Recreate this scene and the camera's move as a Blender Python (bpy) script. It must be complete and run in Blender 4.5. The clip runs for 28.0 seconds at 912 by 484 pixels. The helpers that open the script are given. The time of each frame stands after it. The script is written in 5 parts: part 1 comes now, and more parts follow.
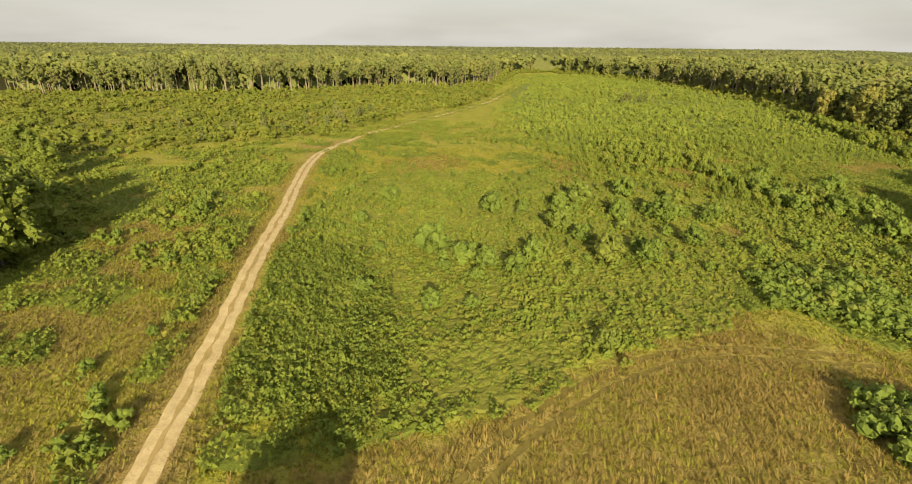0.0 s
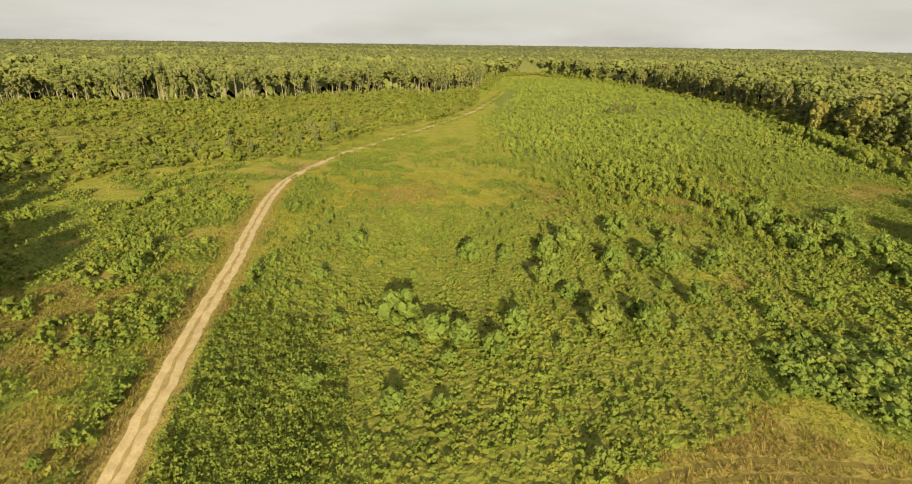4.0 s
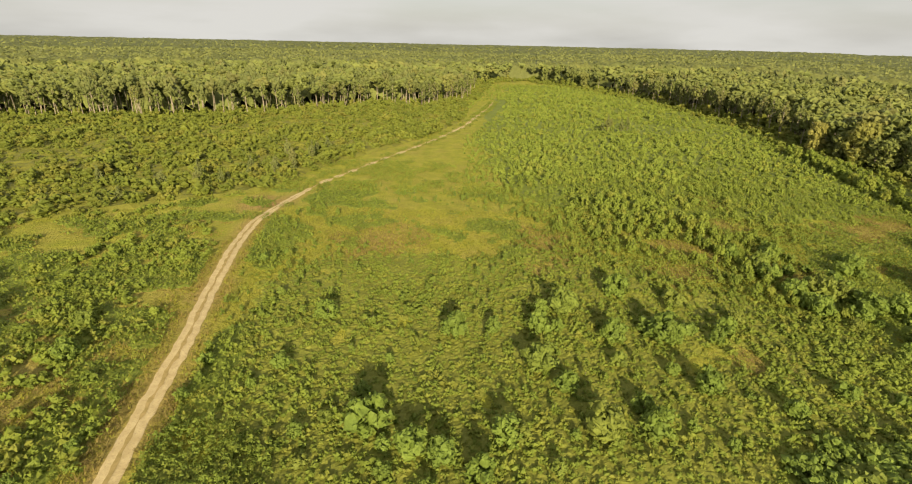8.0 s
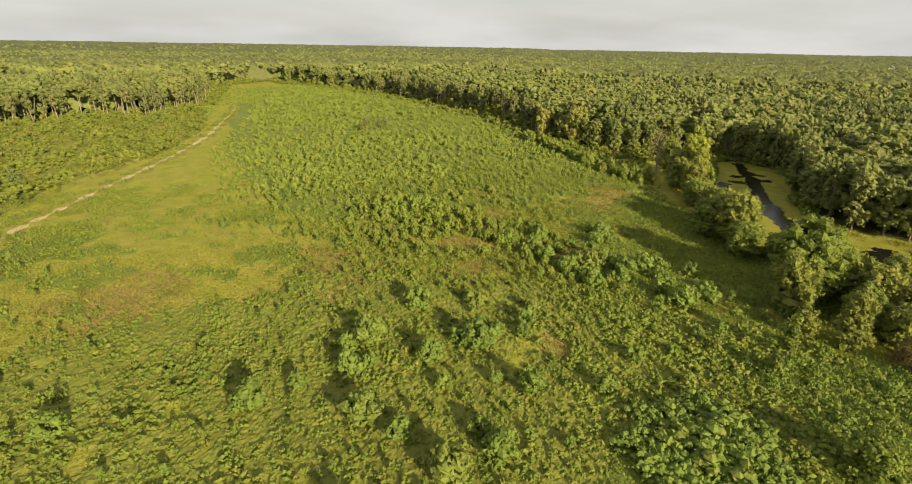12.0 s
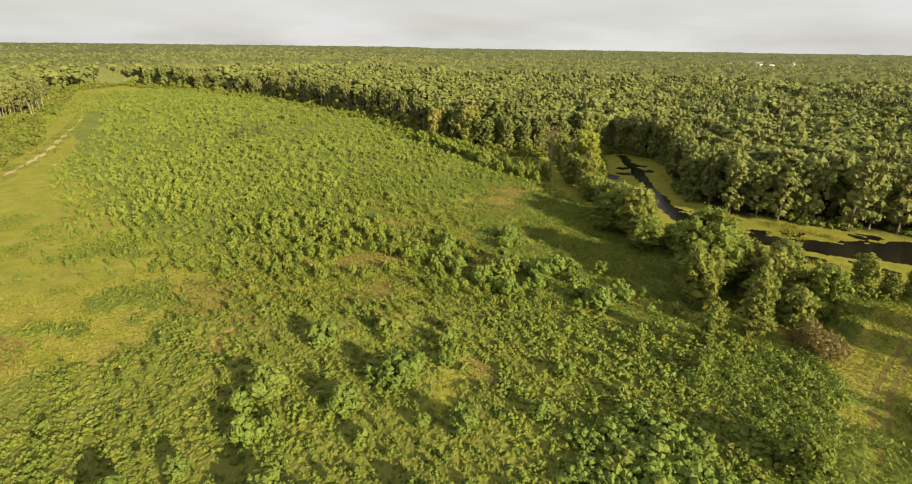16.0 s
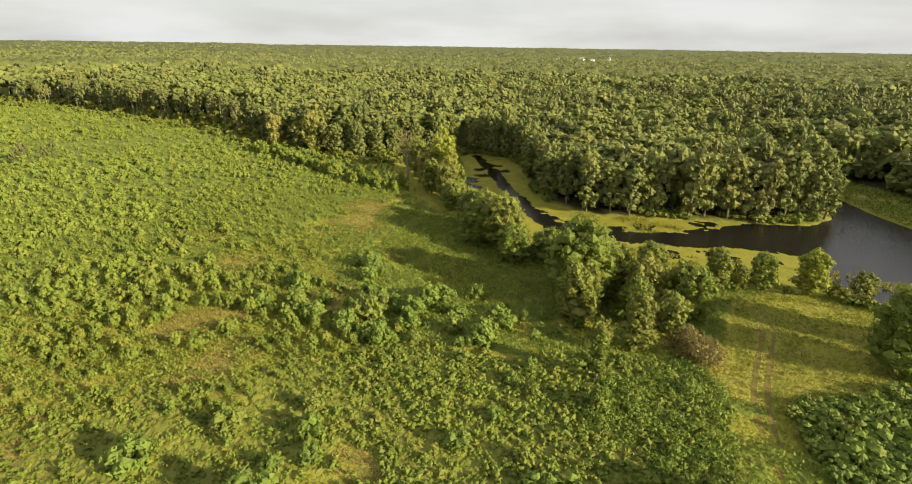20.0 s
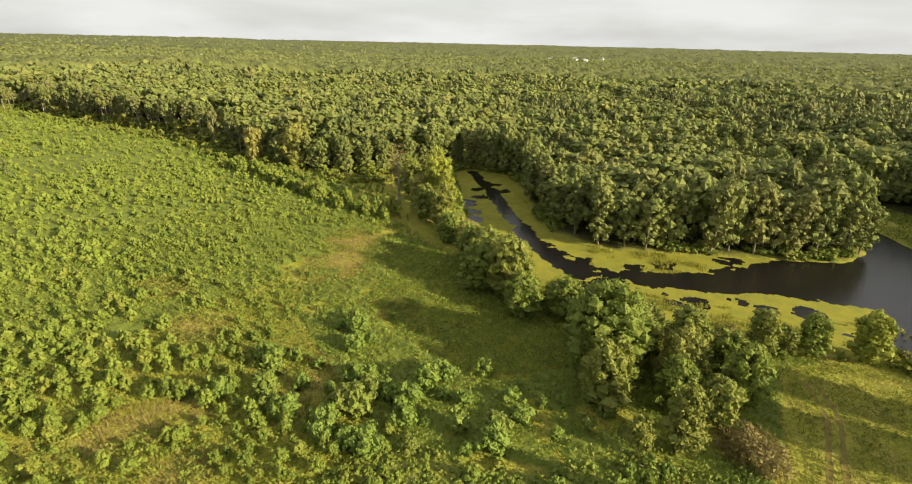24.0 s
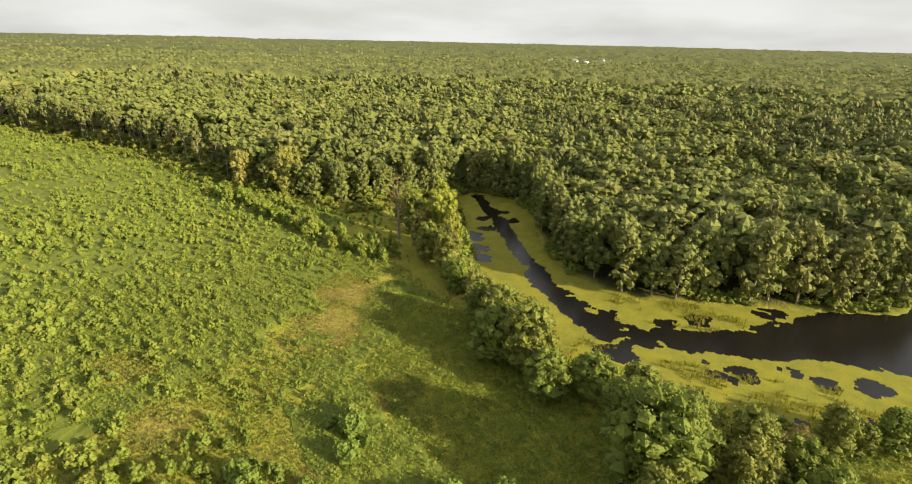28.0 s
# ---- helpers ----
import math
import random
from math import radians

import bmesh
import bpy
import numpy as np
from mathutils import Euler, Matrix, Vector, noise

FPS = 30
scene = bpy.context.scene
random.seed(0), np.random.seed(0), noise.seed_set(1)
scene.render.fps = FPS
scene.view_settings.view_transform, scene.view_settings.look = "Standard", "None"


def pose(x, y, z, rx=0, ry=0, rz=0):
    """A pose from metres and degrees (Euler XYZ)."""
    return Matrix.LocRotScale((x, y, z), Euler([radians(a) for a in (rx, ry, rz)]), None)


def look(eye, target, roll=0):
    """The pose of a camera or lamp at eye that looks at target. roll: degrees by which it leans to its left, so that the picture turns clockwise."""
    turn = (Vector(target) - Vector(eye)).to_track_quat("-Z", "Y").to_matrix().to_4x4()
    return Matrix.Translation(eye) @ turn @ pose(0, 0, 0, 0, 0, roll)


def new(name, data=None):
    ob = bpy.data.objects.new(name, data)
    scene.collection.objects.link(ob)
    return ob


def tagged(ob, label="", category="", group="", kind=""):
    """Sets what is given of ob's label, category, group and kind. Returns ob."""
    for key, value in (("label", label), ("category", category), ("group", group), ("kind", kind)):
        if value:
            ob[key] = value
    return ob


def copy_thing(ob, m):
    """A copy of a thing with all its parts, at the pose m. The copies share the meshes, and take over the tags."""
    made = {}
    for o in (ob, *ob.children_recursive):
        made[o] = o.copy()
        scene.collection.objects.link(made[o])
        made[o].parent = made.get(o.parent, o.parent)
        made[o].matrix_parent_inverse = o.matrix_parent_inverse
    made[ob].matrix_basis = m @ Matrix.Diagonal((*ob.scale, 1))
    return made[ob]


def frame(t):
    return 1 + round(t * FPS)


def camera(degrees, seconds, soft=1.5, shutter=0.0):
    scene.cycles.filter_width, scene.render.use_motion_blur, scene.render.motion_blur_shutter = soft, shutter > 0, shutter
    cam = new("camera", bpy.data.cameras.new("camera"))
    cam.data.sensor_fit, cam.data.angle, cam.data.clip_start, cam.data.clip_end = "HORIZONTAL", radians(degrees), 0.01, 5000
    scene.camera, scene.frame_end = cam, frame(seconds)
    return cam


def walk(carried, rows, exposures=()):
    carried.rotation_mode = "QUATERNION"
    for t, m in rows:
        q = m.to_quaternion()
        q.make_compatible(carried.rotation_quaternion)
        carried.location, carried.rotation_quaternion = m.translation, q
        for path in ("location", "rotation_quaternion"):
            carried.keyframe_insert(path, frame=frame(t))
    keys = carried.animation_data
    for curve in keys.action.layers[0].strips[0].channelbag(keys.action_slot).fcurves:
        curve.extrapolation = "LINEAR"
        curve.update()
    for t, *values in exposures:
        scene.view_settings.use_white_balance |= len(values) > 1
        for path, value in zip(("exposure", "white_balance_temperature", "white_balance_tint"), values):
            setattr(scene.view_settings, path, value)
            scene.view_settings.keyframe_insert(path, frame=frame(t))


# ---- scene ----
cam = camera(83.27, 28.0, soft=1.1)
PATH = [
    (0, (0.00, -0.00, 32.00), (-0.99, 18.65, 24.85), 0.62),
    (0.5, (0.10, 1.42, 32.28), (-0.80, 20.07, 25.12), 0.58),
    (1, (0.24, 2.83, 32.56), (-0.61, 21.48, 25.39), 0.57),
    (1.5, (0.41, 4.27, 32.94), (-0.39, 22.91, 25.74), 0.60),
    (2, (0.58, 5.77, 33.48), (-0.16, 24.40, 26.27), 0.62),
    (2.5, (0.76, 7.26, 34.11), (0.08, 25.91, 26.90), 0.64),
    (3, (0.97, 8.80, 34.81), (0.33, 27.45, 27.60), 0.71),
    (3.5, (1.15, 10.34, 35.56), (0.58, 28.98, 28.35), 0.79),
    (5.5, (1.87, 16.45, 39.19), (1.48, 35.09, 31.95), 1.04),
    (6, (1.95, 17.89, 40.20), (1.61, 36.53, 32.96), 1.15),
    (6.5, (1.94, 19.30, 41.24), (1.62, 37.95, 34.00), 1.22),
    (7, (1.92, 20.65, 41.99), (1.64, 39.29, 34.75), 1.29),
    (7.5, (1.90, 22.05, 42.40), (1.63, 40.68, 35.14), 1.30),
    (8, (1.91, 23.39, 42.50), (1.79, 42.03, 35.24), 1.30),
    (8.5, (1.91, 24.61, 42.51), (3.71, 43.18, 35.30), 1.24),
    (9, (1.63, 25.83, 42.57), (7.08, 43.70, 35.44), 1.02),
    (9.5, (1.34, 26.98, 42.56), (8.06, 44.42, 35.44), 0.95),
    (10, (1.23, 28.23, 42.53), (8.35, 45.50, 35.40), 1.00),
    (10.5, (1.17, 29.44, 42.54), (8.45, 46.64, 35.40), 1.02),
    (11, (1.13, 30.60, 42.59), (8.69, 47.68, 35.43), 1.03),
    (11.5, (1.10, 31.83, 42.61), (9.16, 48.68, 35.44), 1.01),
    (13.5, (1.43, 36.11, 42.62), (10.42, 52.48, 35.45), 1.03),
    (14, (1.68, 36.98, 42.69), (11.43, 52.91, 35.51), 0.98),
    (14.5, (2.14, 37.80, 42.59), (12.64, 53.25, 35.44), 0.79),
    (15, (2.66, 38.88, 42.46), (14.01, 53.73, 35.35), 0.68),
    (15.5, (3.12, 39.99, 42.39), (14.75, 54.62, 35.27), 0.75),
    (16, (3.86, 41.03, 42.41), (15.56, 55.59, 35.26), 0.79),
    (16.5, (4.70, 42.17, 42.52), (17.02, 56.20, 35.36), 0.82),
    (17, (5.70, 43.29, 42.63), (18.63, 56.76, 35.46), 0.75),
    (17.5, (6.92, 44.45, 42.68), (20.12, 57.64, 35.50), 0.82),
    (18, (8.14, 45.72, 42.70), (22.06, 58.16, 35.52), 0.68),
    (18.5, (9.25, 47.11, 42.77), (23.70, 58.93, 35.59), 0.70),
    (19, (10.63, 48.45, 42.89), (25.44, 59.82, 35.71), 0.77),
    (19.5, (12.02, 49.68, 43.13), (27.15, 60.60, 35.94), 0.78),
    (20, (13.36, 50.84, 43.47), (28.69, 61.47, 36.26), 0.82),
    (20.5, (14.96, 52.09, 43.80), (30.48, 62.45, 36.59), 0.78),
    (21, (16.54, 53.36, 44.07), (32.15, 63.58, 36.86), 0.84),
    (21.5, (18.19, 54.68, 44.42), (33.78, 64.92, 37.21), 0.96),
    (23.5, (24.88, 60.69, 46.83), (40.40, 70.97, 39.53), 1.29),
    (24, (26.45, 62.36, 47.49), (41.96, 72.64, 40.16), 1.29),
    (24.5, (28.08, 63.97, 48.10), (43.60, 74.24, 40.75), 1.28),
    (25, (29.70, 65.46, 48.66), (45.23, 75.70, 41.31), 1.30),
    (25.5, (31.32, 66.81, 49.28), (46.85, 77.06, 41.94), 1.25),
    (26, (32.87, 68.12, 49.99), (48.40, 78.36, 42.64), 1.23),
    (26.5, (34.45, 69.47, 50.70), (49.98, 79.70, 43.34), 1.21),
    (27, (36.00, 70.82, 51.40), (51.53, 81.03, 44.03), 1.19),
    (27.5, (37.62, 72.21, 52.10), (53.16, 82.41, 44.72), 1.16),
    (28, (39.19, 73.60, 52.79), (54.73, 83.79, 45.40), 1.24),
]

# the film starts warmer and darker than it ends
TINTS = [(0, 0.98, 7150, 10), (8, 0.97, 6900, 10), (15, 1.06, 6740, 10), (20, 1.2, 6620, 10), (28, 1.26, 6620, 10)]
walk(cam, [(t, look(eye, target, roll)) for t, eye, target, roll in PATH], TINTS)

# ---- light ----
SUN_ELEVATION, SUN_AZIMUTH = 18.9, 173.2          # azimuth clockwise from +y
world = bpy.data.worlds.new("hazy_evening_sky")
scene.world = world
world.use_nodes = True
wn, wl = world.node_tree.nodes, world.node_tree.links
wn.clear()
w_out = wn.new("ShaderNodeOutputWorld")
w_bg = wn.new("ShaderNodeBackground")
w_sky = wn.new("ShaderNodeTexSky")
w_sky.sky_type = "NISHITA"
w_sky.sun_disc = False
w_sky.sun_elevation = radians(SUN_ELEVATION)
w_sky.sun_rotation = radians(SUN_AZIMUTH)
w_sky.air_density, w_sky.dust_density, w_sky.ozone_density = 1.0, 2.5, 1.0
# a thin veil of cloud over the whole sky, a little broken
w_geo = wn.new("ShaderNodeTexCoord")
w_map = wn.new("ShaderNodeMapping")
w_map.inputs["Scale"].default_value = (1.0, 1.0, 5.0)
w_noise = wn.new("ShaderNodeTexNoise")
w_noise.inputs["Scale"].default_value, w_noise.inputs["Detail"].default_value = 2.6, 6.0
w_ramp = wn.new("ShaderNodeValToRGB")
w_ramp.color_ramp.elements[0].position, w_ramp.color_ramp.elements[0].color = 0.34, (0.66, 0.66, 0.66, 1)
w_ramp.color_ramp.elements[1].position, w_ramp.color_ramp.elements[1].color = 0.62, (1.0, 1.0, 1.0, 1)
w_mix = wn.new("ShaderNodeMix")
w_mix.data_type = "RGBA"
w_mix.inputs["B"].default_value = (5.65, 5.72, 5.66, 1)
wl.new(w_geo.outputs["Generated"], w_map.inputs["Vector"])
wl.new(w_map.outputs["Vector"], w_noise.inputs["Vector"])
wl.new(w_noise.outputs["Fac"], w_ramp.inputs["Fac"])
w_split = wn.new("ShaderNodeSeparateXYZ")
w_thin = wn.new("ShaderNodeMapRange")
w_thin.inputs["From Min"].default_value, w_thin.inputs["From Max"].default_value = 0.1, 0.65
w_thin.inputs["To Min"].default_value, w_thin.inputs["To Max"].default_value = 1.0, 1.0
w_amount = wn.new("ShaderNodeMath")
w_amount.operation = "MULTIPLY"
wl.new(w_geo.outputs["Generated"], w_split.inputs["Vector"])
wl.new(w_split.outputs["Z"], w_thin.inputs["Value"])
wl.new(w_ramp.outputs["Color"], w_amount.inputs[0])
wl.new(w_thin.outputs["Result"], w_amount.inputs[1])
wl.new(w_amount.outputs["Value"], w_mix.inputs["Factor"])
wl.new(w_sky.outputs["Color"], w_mix.inputs["A"])
wl.new(w_mix.outputs["Result"], w_bg.inputs["Color"])
w_bg.inputs["Strength"].default_value = 0.063
wl.new(w_bg.outputs["Background"], w_out.inputs["Surface"])

sun = new("sun", bpy.data.lights.new("sun", "SUN"))
sun.data.energy, sun.data.angle, sun.data.color = 4.6, radians(0.6), (1.0, 0.88, 0.58)
az, el = radians(SUN_AZIMUTH), radians(SUN_ELEVATION)
to_sun = Vector((math.sin(az) * math.cos(el), math.cos(az) * math.cos(el), math.sin(el)))
sun.matrix_world = look(to_sun * 300, (0, 0, 0))


# ---- materials ----
def material(name):
    m = bpy.data.materials.new(name)
    m.use_nodes = True
    n, l = m.node_tree.nodes, m.node_tree.links
    return m, n, l, n["Principled BSDF"]


def mix(n, l, fac, a, b, kind="MIX"):
    """A colour mix node; each of fac, a, b is a socket or a value."""
    node = n.new("ShaderNodeMix")
    node.data_type, node.blend_type = "RGBA", kind
    for key, v in (("Factor", fac), ("A", a), ("B", b)):
        if isinstance(v, (int, float)):
            node.inputs[key].default_value = v
        elif isinstance(v, tuple):
            node.inputs[key].default_value = (*v, 1)
        else:
            l.new(v, node.inputs[key])
    return node.outputs["Result"]


def noise_at(n, l, scale, detail=4.0, rough=0.55, low=0.35, high=0.65):
    """Noise in metres of the world, stretched to 0..1."""
    geo = n.new("ShaderNodeNewGeometry")
    tex = n.new("ShaderNodeTexNoise")
    tex.inputs["Scale"].default_value, tex.inputs["Detail"].default_value, tex.inputs["Roughness"].default_value = scale, detail, rough
    l.new(geo.outputs["Position"], tex.inputs["Vector"])
    ramp = n.new("ShaderNodeMapRange")
    ramp.inputs["From Min"].default_value, ramp.inputs["From Max"].default_value = low, high
    l.new(tex.outputs["Fac"], ramp.inputs["Value"])
    return ramp.outputs["Result"]


def leaf_material(name, light, dark, dry, dryness=0.25, patch=0.12, rough=0.62, speck=3.2, depth=0.35):
    """Leaves: light and dark greens mixed plant by plant and in patches, with some dry ones, and light that passes through."""
    m, n, l, b = material(name)
    geo = n.new("ShaderNodeNewGeometry")
    info = n.new("ShaderNodeObjectInfo")
    tone = n.new("ShaderNodeAttribute")
    tone.attribute_name = "tone"
    own = n.new("ShaderNodeMath")
    own.operation = "ADD"
    l.new(tone.outputs["Fac"], own.inputs[0])
    l.new(info.outputs["Random"], own.inputs[1])
    wrap = n.new("ShaderNodeMath")
    wrap.operation = "WRAP"
    wrap.inputs[1].default_value, wrap.inputs[2].default_value = 0.0, 1.0
    l.new(own.outputs["Value"], wrap.inputs[0])
    c = mix(n, l, noise_at(n, l, patch, 3.0), dark, light)
    c = mix(n, l, wrap.outputs["Value"], mix(n, l, 0.3, c, dark), mix(n, l, 0.25, c, light))
    c = mix(n, l, geo.outputs["Random Per Island"], c, mix(n, l, 0.25, c, light))
    odd = n.new("ShaderNodeMapRange")
    odd.inputs["From Min"].default_value, odd.inputs["From Max"].default_value, odd.inputs["To Max"].default_value = 0.72, 0.95, 0.45
    l.new(wrap.outputs["Value"], odd.inputs["Value"])
    c = mix(n, l, odd.outputs["Result"], c, dry)
    dry_fac = n.new("ShaderNodeMath")
    dry_fac.operation = "MULTIPLY"
    l.new(noise_at(n, l, patch * 3.1, 4.0, 0.6, 0.5, 0.75), dry_fac.inputs[0])
    dry_fac.inputs[1].default_value = dryness
    c = mix(n, l, dry_fac.outputs["Value"], c, dry)
    c = mix(n, l, noise_at(n, l, speck, 3.0, 0.7, 0.42, 0.66), mix(n, l, 0.22, c, (0.03, 0.05, 0.01)), c)
    l.new(c, b.inputs["Base Color"])
    b.inputs["Roughness"].default_value = rough
    b.inputs["Specular IOR Level"].default_value = 0.14
    leafy = n.new("ShaderNodeBump")
    leafy.inputs["Strength"].default_value, leafy.inputs["Distance"].default_value = depth, 0.6 / speck
    l.new(noise_at(n, l, speck * 0.8, 4.0, 0.65, 0.3, 0.7), leafy.inputs["Height"])
    l.new(leafy.outputs["Normal"], b.inputs["Normal"])
    through_leaf = n.new("ShaderNodeBsdfTranslucent")
    l.new(c, through_leaf.inputs["Color"])
    both = n.new("ShaderNodeMixShader")
    both.inputs["Fac"].default_value = 0.3
    l.new(b.outputs["BSDF"], both.inputs[1])
    l.new(through_leaf.outputs["BSDF"], both.inputs[2])
    l.new(both.outputs["Shader"], n["Material Output"].inputs["Surface"])
    return m


def bark_material(name, light, dark):
    m, n, l, b = material(name)
    l.new(mix(n, l, noise_at(n, l, 2.2, 6.0, 0.65), dark, light), b.inputs["Base Color"])
    b.inputs["Roughness"].default_value = 0.9
    bump = n.new("ShaderNodeBump")
    bump.inputs["Strength"].default_value, bump.inputs["Distance"].default_value = 0.5, 0.03
    l.new(noise_at(n, l, 14.0, 4.0), bump.inputs["Height"])
    l.new(bump.outputs["Normal"], b.inputs["Normal"])
    return m


SAPLING = leaf_material("sapling_leaves", (0.262, 0.318, 0.054), (0.165, 0.212, 0.04), (0.285, 0.27, 0.055), 0.25)
BRIGHT_SHRUB = leaf_material("bright_shrub_leaves", (0.235, 0.31, 0.06), (0.135, 0.19, 0.037), (0.25, 0.24, 0.055), 0.15, 0.2)
SHRUB = leaf_material("shrub_leaves", (0.24, 0.29, 0.048), (0.15, 0.195, 0.034), (0.29, 0.255, 0.055), 0.25, 0.16)
DENSE = leaf_material("dense_shrub_leaves", (0.225, 0.285, 0.05), (0.13, 0.178, 0.034), (0.23, 0.22, 0.045), 0.2, 0.25)
THICKET = leaf_material("thicket_leaves", (0.23, 0.255, 0.042), (0.13, 0.16, 0.03), (0.25, 0.21, 0.05), 0.3, 0.1)
# extra blue in these forest greens stands in for distance haze
FAR_FOREST = leaf_material("far_forest_leaves", (0.225, 0.235, 0.075), (0.13, 0.15, 0.056), (0.2, 0.175, 0.062), 0.3, 0.02, speck=0.35)
FOREST = leaf_material("forest_leaves", (0.265, 0.29, 0.082), (0.16, 0.188, 0.056), (0.265, 0.235, 0.08), 0.35, 0.05, speck=1.4)
PINE = leaf_material("pine_needles", (0.22, 0.235, 0.078), (0.135, 0.16, 0.055), (0.225, 0.2, 0.078), 0.25, 0.09, speck=1.6)
POND_TREE = leaf_material("pond_tree_leaves", (0.235, 0.285, 0.05), (0.135, 0.172, 0.034), (0.27, 0.245, 0.06), 0.25, 0.3)
PALE_TREE = leaf_material("pale_willow_leaves", (0.27, 0.295, 0.06), (0.17, 0.195, 0.042), (0.29, 0.26, 0.07), 0.25, 0.3)
YELLOW_TREE = leaf_material("yellow_green_leaves", (0.37, 0.39, 0.065), (0.27, 0.3, 0.05), (0.33, 0.31, 0.06), 0.3, 0.3)
GOLD_TREE = leaf_material("golden_green_leaves", (0.34, 0.325, 0.085), (0.24, 0.24, 0.06), (0.34, 0.295, 0.09), 0.25, 0.3)
BROWN_TREE = leaf_material("browning_leaves", (0.27, 0.215, 0.08), (0.19, 0.16, 0.055), (0.28, 0.2, 0.08), 0.5, 0.4)
STRAW = leaf_material("straw_grass", (0.37, 0.27, 0.085), (0.25, 0.195, 0.055), (0.39, 0.265, 0.1), 0.4, 0.14, 0.7)
BROWN_GRASS = leaf_material("brown_grass", (0.3, 0.225, 0.08), (0.21, 0.175, 0.052), (0.33, 0.225, 0.09), 0.4, 0.14, 0.7)
GRASS = leaf_material("green_grass", (0.325, 0.312, 0.048), (0.25, 0.245, 0.036), (0.34, 0.28, 0.065), 0.45, 0.14, 0.7)
BARK = bark_material("grey_bark", (0.24, 0.20, 0.15), (0.10, 0.08, 0.06))
PALE_BARK = bark_material("pale_bark", (0.33, 0.285, 0.21), (0.17, 0.135, 0.095))

# ground: soil, green turf and straw, by what grows there
GROUND, n, l, b = material("field_ground")
dry_at = n.new("ShaderNodeAttribute")
dry_at.attribute_name = "dry"
bare_at = n.new("ShaderNodeAttribute")
bare_at.attribute_name = "bare"
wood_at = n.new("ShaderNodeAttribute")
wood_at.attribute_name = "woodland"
green = mix(n, l, noise_at(n, l, 0.35, 6.0), (0.215, 0.23, 0.028), (0.315, 0.31, 0.045))
green = mix(n, l, noise_at(n, l, 2.6, 5.0, 0.6, 0.45, 0.75), green, (0.17, 0.175, 0.03))
straw = mix(n, l, noise_at(n, l, 0.5, 6.0), (0.28, 0.22, 0.062), (0.37, 0.29, 0.095))
straw = mix(n, l, noise_at(n, l, 3.0, 5.0, 0.6, 0.45, 0.7), straw, (0.23, 0.19, 0.05))
soil = mix(n, l, noise_at(n, l, 0.8, 6.0), (0.36, 0.24, 0.10), (0.26, 0.17, 0.07))
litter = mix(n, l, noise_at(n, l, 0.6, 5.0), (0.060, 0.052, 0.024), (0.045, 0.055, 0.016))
blot = n.new("ShaderNodeMath")
blot.operation, blot.use_clamp = "MULTIPLY_ADD", True
l.new(noise_at(n, l, 0.22, 6.0, 0.6, 0.3, 0.7), blot.inputs[0])
blot.inputs[1].default_value = 0.7
shift = n.new("ShaderNodeMath")
shift.operation, shift.inputs[1].default_value, shift.inputs[2].default_value = "MULTIPLY_ADD", 1.4, -0.55
l.new(dry_at.outputs["Fac"], shift.inputs[0])
l.new(shift.outputs["Value"], blot.inputs[2])
c = mix(n, l, blot.outputs["Value"], green, straw)
c = mix(n, l, bare_at.outputs["Fac"], c, soil)
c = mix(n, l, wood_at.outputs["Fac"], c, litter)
l.new(c, b.inputs["Base Color"])
b.inputs["Roughness"].default_value, b.inputs["Specular IOR Level"].default_value = 0.95, 0.1
bump = n.new("ShaderNodeBump")
bump.inputs["Strength"].default_value, bump.inputs["Distance"].default_value = 0.9, 0.35
l.new(noise_at(n, l, 1.6, 8.0, 0.65, 0.2, 0.8), bump.inputs["Height"])
l.new(bump.outputs["Normal"], b.inputs["Normal"])

SAND, n, l, b = material("sandy_track")
c = mix(n, l, noise_at(n, l, 0.9, 6.0), (0.5, 0.395, 0.215), (0.4, 0.305, 0.15))
c = mix(n, l, noise_at(n, l, 5.0, 4.0, 0.6, 0.5, 0.8), c, (0.29, 0.21, 0.11))
l.new(c, b.inputs["Base Color"])
b.inputs["Roughness"].default_value = 0.95
bump = n.new("ShaderNodeBump")
bump.inputs["Strength"].default_value, bump.inputs["Distance"].default_value = 0.35, 0.05
l.new(noise_at(n, l, 4.0, 6.0), bump.inputs["Height"])
l.new(bump.outputs["Normal"], b.inputs["Normal"])

SOIL, n, l, b = material("worn_soil")
l.new(mix(n, l, noise_at(n, l, 1.2, 6.0), (0.36, 0.265, 0.12), (0.26, 0.195, 0.075)), b.inputs["Base Color"])
b.inputs["Roughness"].default_value, b.inputs["Specular IOR Level"].default_value = 0.95, 0.08

MEADOW_RUT, n, l, b = material("trodden_grass")
l.new(mix(n, l, noise_at(n, l, 1.2, 6.0), (0.19, 0.15, 0.042), (0.13, 0.105, 0.03)), b.inputs["Base Color"])
b.inputs["Roughness"].default_value, b.inputs["Specular IOR Level"].default_value = 0.95, 0.08

